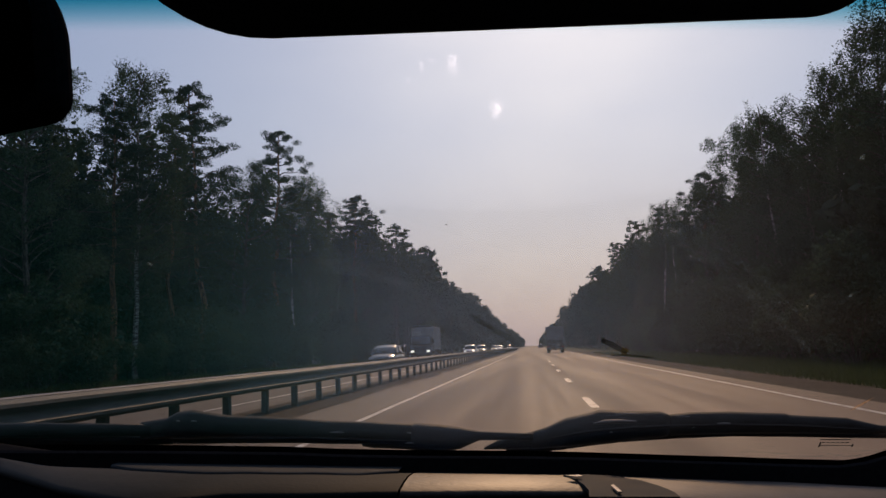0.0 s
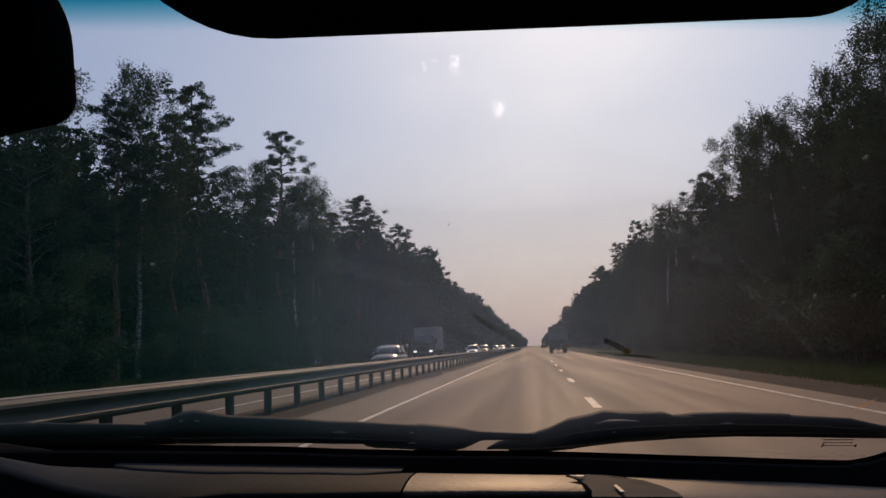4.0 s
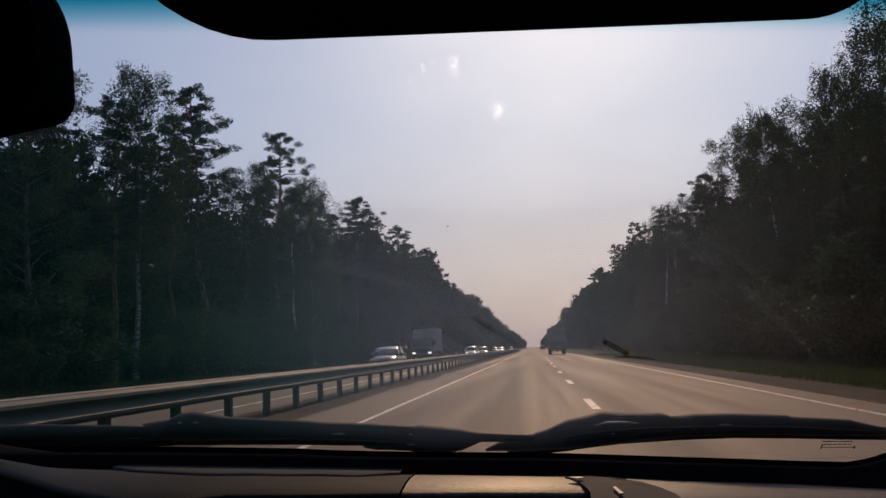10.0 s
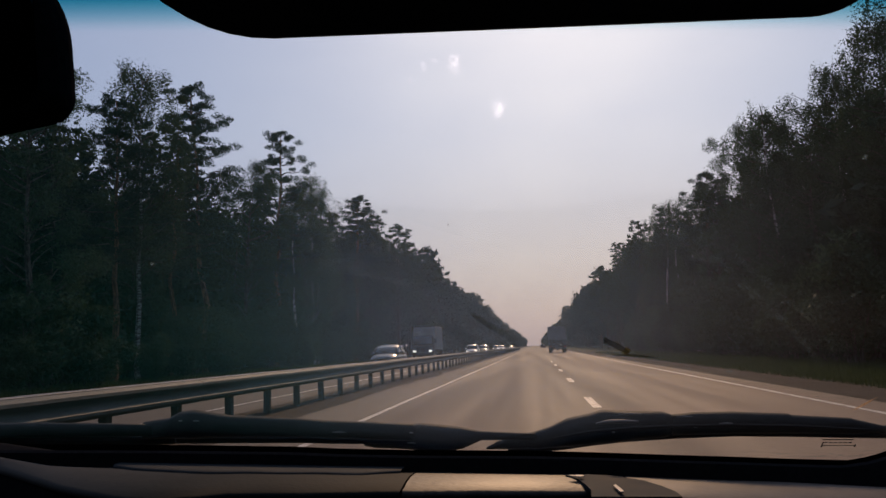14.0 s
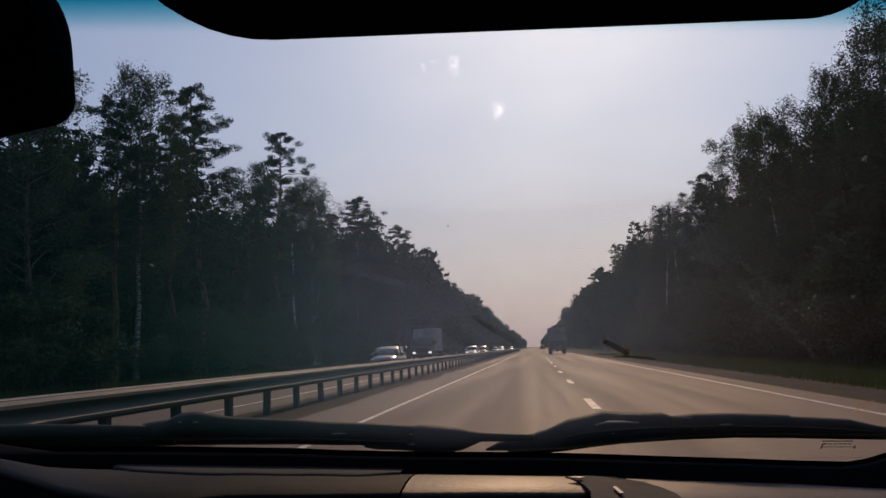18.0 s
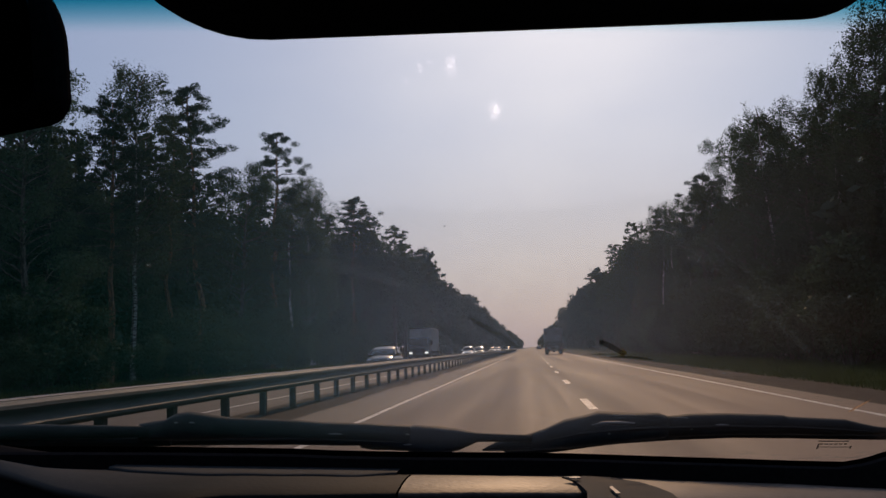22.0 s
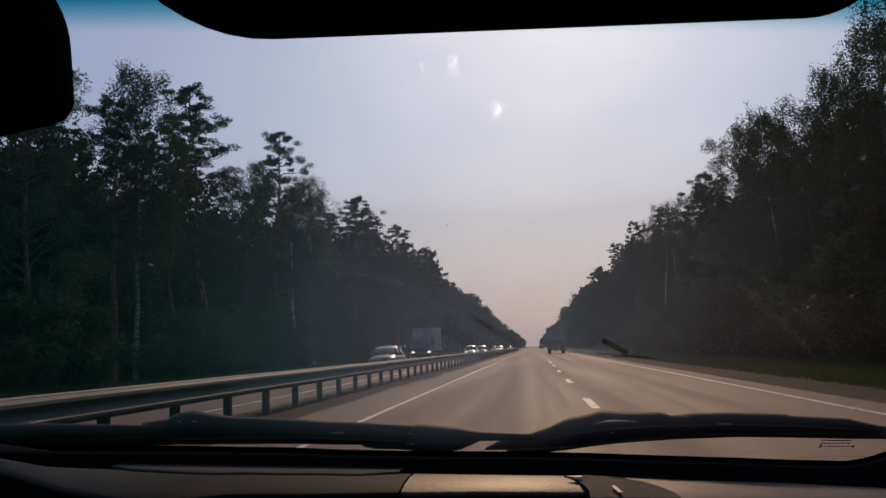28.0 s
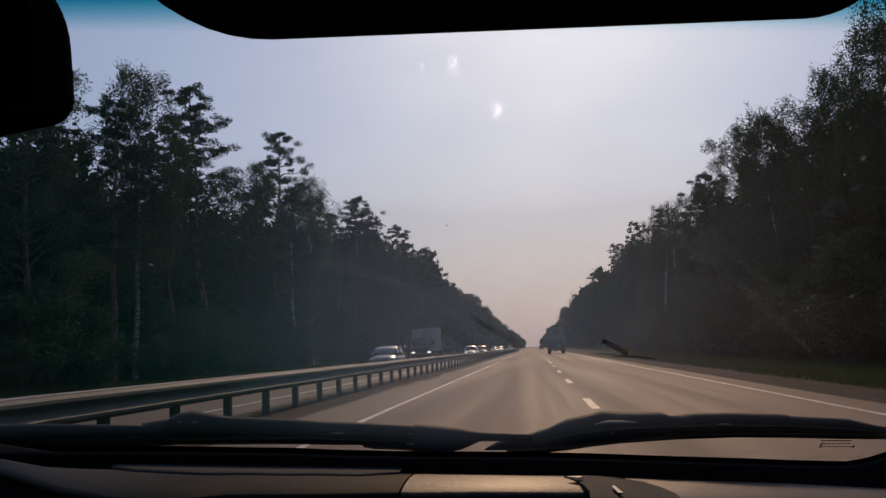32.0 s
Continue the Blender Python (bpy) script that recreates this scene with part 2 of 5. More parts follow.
BARK_BIRCH = make_bark("birch_bark", (0.05, 0.045, 0.04), (0.34, 0.325, 0.30), 3.0, (1.2, 1.2, 5))
BARK_PINE = make_bark("pine_bark", (0.055, 0.040, 0.030), (0.19, 0.105, 0.060), 6.0, (2, 2, 0.5))
BARK_DARK = make_bark("dark_bark", (0.035, 0.030, 0.025), (0.11, 0.095, 0.080), 6.0, (2, 2, 0.5))
BLACK_TRIM = plain("black_plastic", (0.012, 0.012, 0.013), 0.55, var=0.35, scale=20, bump=0.15)
VISOR_CLOTH = plain("dark_visor_vinyl", (0.010, 0.010, 0.012), 0.9, var=0.3, scale=30, bump=0.3, spec=0.04)
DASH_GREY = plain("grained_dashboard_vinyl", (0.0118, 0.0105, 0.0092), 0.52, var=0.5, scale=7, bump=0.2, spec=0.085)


# shade painted into the pad: lit and paler at the driver's end, dark inwards
def make_shaded_pad():
    k = Mat("shaded_dark_vinyl")
    sep = k.n.new("ShaderNodeSeparateXYZ")
    k.l.new(k.co.outputs["Object"], sep.inputs[0])
    big, fine = k.noise(9, 5, 0.65, world_space=False), k.noise(220, 2, 0.5, world_space=False)
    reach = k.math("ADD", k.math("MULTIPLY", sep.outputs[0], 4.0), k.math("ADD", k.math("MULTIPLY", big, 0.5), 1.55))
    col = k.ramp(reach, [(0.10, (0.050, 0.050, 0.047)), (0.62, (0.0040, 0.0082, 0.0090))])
    return k.set(color=col, rough=0.66, spec=0.03).bump(fine, 0.12, 0.002).m


DASH_SHADED = make_shaded_pad()
# the same pad's right end, lightened to stand for sunlight on it
DASH_SUNLIT = plain("sunlit_vinyl", (0.088, 0.071, 0.058), 0.50, var=0.45, scale=9, bump=0.15, spec=0.11)
RUBBER = plain("black_rubber", (0.012, 0.012, 0.012), 0.8, var=0.4, scale=30, spec=0.15)
WIPER_METAL = plain("worn_black_wiper_paint", (0.0075, 0.0088, 0.0078), 0.66, 0.0, spec=0.12, var=0.7, scale=60, bump=0.2)
FRIT = plain("black_ceramic_edge", (0.006, 0.006, 0.007), 0.8, var=0.2, scale=10, spec=0.0)
# colours the demister vent and the painted shadow on the dashboard
VENT_SHADOW = plain("dull_dark_vent_and_shadow", (0.012, 0.018, 0.021), 0.8, var=0.25, scale=25, spec=0.08)
HEADLINER = plain("grey_headliner_cloth", (0.16, 0.16, 0.16), 0.95, var=0.15, scale=30)
CABIN = plain("dark_cabin_plastic", (0.05, 0.05, 0.052), 0.7, var=0.2, scale=10)
OWN_PAINT = plain("dark_blue_grey_paint", (0.05, 0.06, 0.075), 0.3, 0.4, var=0.1, coat=0.6)
SCREEN_GLASS = make_glass("dusty_hazed_windscreen_glass", (1, 1, 1), 0.0155, True)
SIDE_GLASS = make_glass("tinted_side_glass", (0.55, 0.58, 0.56), 0.02)
MIRROR = plain("dimmed_mirror_glass", (0.02, 0.02, 0.02), 0.12, 1.0, var=0.02)
SMEAR_DARK = make_glass("dark_smear", (0.42, 0.41, 0.38), 0.006)
SMEAR_SOFT = make_glass("faint_smear", (0.78, 0.78, 0.77), 0.006)
SMEAR_FAINT = make_glass("very_faint_smear", (0.87, 0.87, 0.86), 0.006)
SMEAR_TAN = make_glass("dried_yellow_smear", (0.62, 0.50, 0.22), 0.03, grey=(0.55, 0.42, 0.16))
STREAK = make_glass("tan_dried_streak", (0.9, 0.75, 0.6), 0.48, grey=(0.55, 0.34, 0.18))
SMEAR_PALE = make_glass("pale_smear", (0.97, 0.97, 0.97), 0.035)
SMEAR_THIN = make_glass("thin_pale_smear", (0.985, 0.985, 0.985), 0.034, grey=(0.44, 0.57, 0.68))
SPECK = make_glass("pale_dust_speck", (1, 1, 1), 0.20)
SMEAR_WHITE, SMEAR_HALO = make_scatter("dried_white_smear", 0.34), make_scatter("thin_white_smear", 0.16)
CAR_GREY = plain("grey_car_paint", (0.070, 0.076, 0.078), 0.34, 0.45, var=0.1, coat=0.6)
CAR_WHITE = plain("white_car_paint", (0.72, 0.72, 0.70), 0.3, 0.0, var=0.06, coat=0.6)
CAR_DARK = plain("dark_car_paint", (0.03, 0.032, 0.036), 0.28, 0.3, var=0.1, coat=0.8)
CAR_GLASS = plain("dark_car_glass", (0.012, 0.014, 0.015), 0.12, 0.0, var=0.1, spec=0.7)
BOX_WHITE = plain("dusty_white_cargo_panel", (0.30, 0.295, 0.28), 0.6, var=0.2, scale=1.5)
CANVAS = plain("dusty_grey_canvas", (0.10, 0.10, 0.105), 0.85, var=0.3, scale=1.4, bump=0.3)
CHASSIS = plain("grimy_black_steel", (0.03, 0.028, 0.026), 0.7, 0.2, var=0.4, scale=5)
CAB_GREY = plain("dark_grey_cab_paint", (0.07, 0.075, 0.08), 0.4, 0.0, var=0.2, coat=0.3)
CHROME = plain("chrome", (0.7, 0.7, 0.7), 0.15, 1.0, var=0.1)
RIM = plain("alloy_rim", (0.35, 0.35, 0.36), 0.35, 0.8, var=0.15)
# pale tone for painted glints and for the gap in the wiper arm
GLINT_GAP = plain("pale_glint_and_gap", (0.13, 0.125, 0.12), 0.55, 0.0, var=0.3)
HEADLAMP = make_lamp("lit_headlamp", (0.9, 0.87, 0.8), 1.3)
TAIL_RED = plain("red_tail_lens", (0.25, 0.012, 0.010), 0.2, var=0.1, coat=0.5)
PLATE_PALE = plain("pale_plate", (0.55, 0.55, 0.53), 0.5, var=0.05)


# ---- mesh helpers ----
def part(name, bm, material, parent=None, label="", smooth=False):
    """Links a bmesh as one mesh object under a thing or a part."""
    me = bpy.data.meshes.new(name)
    if smooth:
        for f in bm.faces:
            f.smooth = True
    bm.to_mesh(me)
    bm.free()
    me.materials.append(material)
    ob = new(name, me)
    if parent is not None:
        ob.parent = parent
    if label:
        ob["label"] = label
    return ob


def part_np(name, verts, faces, material, parent=None, label=""):
    """Links arrays of vertices and faces as one mesh object."""
    me = bpy.data.meshes.new(name)
    me.from_pydata(verts, [], faces)
    me.materials.append(material)
    ob = new(name, me)
    if parent is not None:
        ob.parent = parent
    if label:
        ob["label"] = label
    return ob


def thing(name, label, category, m=None, group="", kind=""):
    ob = new(name)
    ob.empty_display_size = 0.3
    if m is not None:
        ob.matrix_basis = m
    return tagged(ob, label, category, group, kind)


def bevelled(bm, r, seg=2):
    if r > 0:
        bmesh.ops.bevel(bm, geom=bm.edges[:], offset=r, segments=seg, profile=0.6, affect="EDGES", clamp_overlap=True)
    return bm


def box(c, s, r=0.0, seg=2, taper=(1, 1), bm=None):
    """A box with centre c, size s, bevel r; taper narrows its top in x and y."""
    own = bm is None
    b = bmesh.new()
    g = bmesh.ops.create_cube(b, size=1)
    for v in g["verts"]:
        k = taper if v.co.z > 0 else (1, 1)
        v.co = Vector((v.co.x * s[0] * k[0], v.co.y * s[1] * k[1], v.co.z * s[2]))
    bevelled(b, r, seg)
    bmesh.ops.translate(b, vec=c, verts=b.verts)
    if own:
        return b
    return merge(bm, b)


def merge(bm, other):
    me = bpy.data.meshes.new("tmp")
    other.to_mesh(me)
    other.free()
    bm.from_mesh(me)
    bpy.data.meshes.remove(me)
    return bm


def prism(profile, x0, x1, r=0.0, seg=2, inset=0.0):
    """A profile of (y, z) points drawn out from x0 to x1; inset shrinks the ends about the profile's middle."""
    b = bmesh.new()
    cy, cz = (sum(p[i] for p in profile) / len(profile) for i in (0, 1))
    rings = []
    for x, k in ((x0, 1 - inset), (x1, 1 - inset)):
        rings.append([b.verts.new((x, cy + (y - cy) * k, cz + (z - cz) * k)) for y, z in profile])
    n = len(profile)
    for i in range(n):
        b.faces.new((rings[0][i], rings[0][(i + 1) % n], rings[1][(i + 1) % n], rings[1][i]))
    b.faces.new(rings[0][::-1])
    b.faces.new(rings[1])
    bmesh.ops.recalc_face_normals(b, faces=b.faces)
    return bevelled(b, r, seg)


def rounded_plate(w, h, radii, thick, seg=8):
    """A plate in the xz plane, centred, with its own radius at each corner (bottom left, bottom right, top right, top left)."""
    pts = []
    for (sx, sz, a0), r in zip(((-1, -1, 180), (1, -1, 270), (1, 1, 0), (-1, 1, 90)), radii):
        cx, cz = sx * (w / 2 - r), sz * (h / 2 - r)
        for i in range(seg + 1):
            a = radians(a0 + 90 * i / seg)
            pts.append((cx + r * math.cos(a), cz + r * math.sin(a)))
    b = bmesh.new()
    f = b.faces.new([b.verts.new((x, -thick / 2, z)) for x, z in pts])
    e = bmesh.ops.extrude_face_region(b, geom=[f])
    bmesh.ops.translate(b, vec=(0, thick, 0), verts=[v for v in e["geom"] if isinstance(v, bmesh.types.BMVert)])
    bmesh.ops.recalc_face_normals(b, faces=b.faces)
    caps = [ed for ed in b.edges if len({round(v.co.y, 5) for v in ed.verts}) == 1]
    bmesh.ops.bevel(b, geom=caps, offset=thick * 0.42, segments=3, profile=0.5, affect="EDGES", clamp_overlap=True)
    return b


def tube(points, radii, seg=8, flat=1.0, bm=None):
    """A round or flattened bar along a line of points."""
    b = bm if bm is not None else bmesh.new()
    pts = [Vector(p) for p in points]
    rad = list(radii) if isinstance(radii, (list, tuple)) else [radii] * len(pts)
    rings = []
    for i, p in enumerate(pts):
        d = (pts[min(i + 1, len(pts) - 1)] - pts[max(i - 1, 0)]).normalized()
        a = d.orthogonal().normalized() if abs(d.z) > 0.9 else d.cross(Vector((0, 0, 1))).normalized()
        c = a.cross(d)
        rings.append([b.verts.new(p + (a * math.cos(2 * math.pi * j / seg) * flat + c * math.sin(2 * math.pi * j / seg)) * rad[i]) for j in range(seg)])
    for q, r in zip(rings, rings[1:]):
        for j in range(seg):
            b.faces.new((q[j], q[(j + 1) % seg], r[(j + 1) % seg], r[j]))
    b.faces.new(rings[0][::-1])
    b.faces.new(rings[-1])
    bmesh.ops.recalc_face_normals(b, faces=b.faces)
    return b


def drum(c, r, w, seg=20, r_in=0.0, bevel=0.0):
    """A wheel-like drum with its axis along x; r_in > 0 makes it a ring."""
    b = bmesh.new()
    prof = [(-w / 2, r), (w / 2, r)] if not bevel else [(-w / 2, r - bevel), (-w / 2 + bevel, r), (w / 2 - bevel, r), (w / 2, r - bevel)]
    if r_in:
        prof = prof + [(w / 2, r_in), (-w / 2, r_in)]
    rings = [[b.verts.new((c[0] + x, c[1] + rr * math.cos(2 * math.pi * j / seg), c[2] + rr * math.sin(2 * math.pi * j / seg))) for j in range(seg)] for x, rr in prof]
    pairs = list(zip(rings, rings[1:])) + ([(rings[-1], rings[0])] if r_in else [])
    for q, s in pairs:
        for j in range(seg):
            b.faces.new((q[j], q[(j + 1) % seg], s[(j + 1) % seg], s[j]))
    if not r_in:
        b.faces.new(rings[0][::-1])
        b.faces.new(rings[-1])
    bmesh.ops.recalc_face_normals(b, faces=b.faces)
    return b


# ---- ground and road ----
FAR = [-80, 0, 40, 100, 250, 600, 1500, 3500]
g = part_np("ground", [(-3500, -900, -0.10), (3500, -900, -0.10), (3500, 4200, -0.10), (-3500, 4200, -0.10)], [(0, 1, 2, 3)], GROUND)
tagged(g, "green and brown grassy forest ground beside the highway", "ground", kind="structure")


def slab(name, x0, x1, top, material, label, category, drop=0.12):
    """A paved strip with real edges."""
    v, f = [], []
    for y in FAR:
        v += [(x0 - 0.05, y, top - drop), (x0, y, top), (x1, y, top), (x1 + 0.05, y, top - drop)]
    for i in range(len(FAR) - 1):
        a = 4 * i
        f += [(a + j, a + j + 1, a + j + 5, a + j + 4) for j in range(3)]
    return tagged(part_np(name, v, f, material), label, category, kind="structure")


road = slab("road", -15.6, 5.25, 0.0, ASPHALT, "grey-brown worn asphalt of a straight divided highway", "road")
slab("shoulder", 5.30, 7.2, -0.03, GRAVEL, "dusty brown gravel shoulder along the asphalt edge", "road shoulder", 0.08)
slab("shoulder", -18.0, -15.65, -0.03, GRAVEL, "dusty brown gravel shoulder beside the oncoming lanes", "road shoulder", 0.08)

# dirt that the sweepers leave under the median rail
mv, mf = [], []
for i in range(161):
    y = -40 + 1.9 * i
    mv += [(-5.75 + random.uniform(-0.15, 0.15), y, 0.003), (-5.0, y, 0.022), (-4.15 + random.uniform(-0.22, 0.22), y, 0.003)]
for i in range(160):
    mf += [(3 * i + j, 3 * i + j + 1, 3 * i + j + 4, 3 * i + j + 3) for j in (0, 1)]
tagged(part_np("median_strip", mv, mf, GRAVEL), "low strip of dark dusty dirt under the crash barrier", "median strip", kind="structure")

LANE_EDGE_LEFT, LANE_DASH, LANE_EDGE_RIGHT = -2.78, 0.97, 4.55


def line(x, w, y0, y1, parent):
    """A painted stripe with slightly uneven edges, 4 mm over the asphalt."""
    n = max(1, min(40, int((y1 - y0) / 3)))
    v, f = [], []
    for i in range(n + 1):
        y = y0 + (y1 - y0) * i / n
        v += [(x - w / 2 + random.uniform(-0.006, 0.006), y, 0.004), (x + w / 2 + random.uniform(-0.006, 0.006), y, 0.004)]
    f = [(2 * i, 2 * i + 1, 2 * i + 3, 2 * i + 2) for i in range(n)]
    return part_np("stripe", v, f, PAINT, parent)


edge_lines = thing("edge_marking", "solid white worn edge lines painted on asphalt", "road marking", kind="structure")
for x in (LANE_EDGE_LEFT, LANE_EDGE_RIGHT, -6.7, -14.2):
    for y0, y1 in ((-40, 60), (60, 200), (200, 1500)):
        line(x, 0.11, y0, y1, edge_lines)
dash_lines = thing("lane_marking", "broken white worn lane dashes painted on asphalt", "road marking", kind="structure")
for i in range(-3, 60):
    line(LANE_DASH, 0.15, 14.6 + 10.0 * i, 14.6 + 10.0 * i + 2.9, dash_lines)
for i in range(0, 40):
    line(-10.45, 0.15, 6.0 + 10.0 * i, 6.0 + 10.0 * i + 2.9, dash_lines)


# ---- guard rail ----
RAIL_X = -5.0


def w_beam(y0, y1):
    """A double-waved rail section, 0.31 m deep, with its wave towards the traffic."""
    prof = [(0.0, 0.445), (0.018, 0.452), (0.075, 0.490), (0.080, 0.525), (0.015, 0.575), (0.0, 0.595), (0.0, 0.615),
            (0.015, 0.635), (0.080, 0.685), (0.075, 0.720), (0.020, 0.752), (0.0, 0.758)]
    prof = prof + [(x - 0.006, z) for x, z in prof[::-1]]
    b = bmesh.new()
    rings = [[b.verts.new((x, y, z)) for x, z in prof] for y in (y0, y1)]
    n = len(prof)
    for i in range(n):
        b.faces.new((rings[0][i], rings[0][(i + 1) % n], rings[1][(i + 1) % n], rings[1][i]))
    b.faces.new(rings[0][::-1])
    b.faces.new(rings[1])
    bmesh.ops.recalc_face_normals(b, faces=b.faces)
    return b


rail = thing("guard_rail", "dusty galvanised steel crash barrier on short posts along the median", "guard rail", pose(RAIL_X, 0, 0))
first = part("rail_section", w_beam(0, 4.03), STEEL, rail, "waved steel beam in a shaded tone under a dusty pale top edge")
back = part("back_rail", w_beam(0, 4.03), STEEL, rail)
# cap colour carries the light on the rail's top as well as dust
cap = part("rail_cap", box((0, 2.01, 0.762), (0.24, 4.02, 0.012), 0.004, 1), LIT_DUSTY_STEEL, rail, "flat dusty steel top edge, paled as sunlit")
for i in range(-4, 72):
    dx, dz = random.uniform(-0.005, 0.005), random.uniform(-0.004, 0.004)
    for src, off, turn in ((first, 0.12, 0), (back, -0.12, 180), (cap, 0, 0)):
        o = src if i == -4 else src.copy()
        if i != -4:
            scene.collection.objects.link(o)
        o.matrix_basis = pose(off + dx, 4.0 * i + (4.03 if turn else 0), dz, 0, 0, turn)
post_bm = box((0, 0, 0.29), (0.11, 0.14, 0.78), 0.012, 1)
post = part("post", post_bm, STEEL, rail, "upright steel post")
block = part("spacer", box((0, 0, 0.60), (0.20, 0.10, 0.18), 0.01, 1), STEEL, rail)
for i in range(-8, 136):
    for src in (post, block):
        o = src if i == -8 else src.copy()
        if i != -8:
            scene.collection.objects.link(o)
        o.matrix_basis = pose(random.uniform(-0.01, 0.01), 1.55 + 2.0 * i, 0, random.uniform(-1, 1), random.uniform(-1.5, 1.5), 0)
far_rail = bmesh.new()
box((0, 800, 0.60), (0.24, 1030, 0.31), bm=far_rail)
part("far_rail", far_rail, STEEL, rail)


# ---- trees ----
def leaf_quads(rng, centres, size, squash=1.0, hang=0.0):
    """Small folded leaf sprays at the centres: one kite of four corners each."""
    n = len(centres)
    a = rng.normal(size=(n, 3))
    a[:, 2] = a[:, 2] * squash - hang
    a /= np.linalg.norm(a, axis=1, keepdims=True)
    b = np.cross(a, rng.normal(size=(n, 3)))
    b /= np.linalg.norm(b, axis=1, keepdims=True)
    s = size * rng.uniform(0.6, 1.35, size=(n, 1))
    v = np.stack([centres - a * s, centres + b * s * 0.45 - a * s * 0.1, centres + a * s, centres - b * s * 0.45 - a * s * 0.1], axis=1)
    return v.reshape(-1, 3), np.arange(4 * n).reshape(n, 4)


def limb_arrays(rng, paths, seg=5):
    """Tapered limbs: paths of (points, radii)."""
    V, Fc, k = [], [], 0
    for pts, rad in paths:
        pts = np.array(pts, float)
        d = np.gradient(pts, axis=0)
        d /= np.linalg.norm(d, axis=1, keepdims=True) + 1e-9
        ref = np.where(np.abs(d[:, 2:3]) > 0.9, np.array([[1.0, 0, 0]]), np.array([[0, 0, 1.0]]))
        u = np.cross(d, ref)
        u /= np.linalg.norm(u, axis=1, keepdims=True)
        w = np.cross(d, u)
        ang = np.arange(seg) * 2 * math.pi / seg
        ring = pts[:, None] + (u[:, None] * np.cos(ang)[None, :, None] + w[:, None] * np.sin(ang)[None, :, None]) * np.array(rad)[:, None, None]
        V.append(ring.reshape(-1, 3))
        m = len(pts)
        for i in range(m - 1):
            for j in range(seg):
                Fc.append((k + i * seg + j, k + i * seg + (j + 1) % seg, k + (i + 1) * seg + (j + 1) % seg, k + (i + 1) * seg + j))
        k += m * seg
    return np.concatenate(V), Fc


def blob(rng, c, r, n, flat=1.0):
    """n points in an uneven clump round c, denser towards its rim."""
    d = rng.normal(size=(n, 3))
    d /= np.linalg.norm(d, axis=1, keepdims=True)
    k = rng.uniform(0.05, 1.0, size=(n, 1)) ** 0.65
    return np.asarray(c) + d * k * np.array([r, r, r * flat])


def wobble(rng, p0, p1, n, amp):
    t = np.linspace(0, 1, n)[:, None]
    return np.asarray(p0) * (1 - t) + np.asarray(p1) * t + rng.normal(size=(n, 3)) * amp * np.sin(t * math.pi)


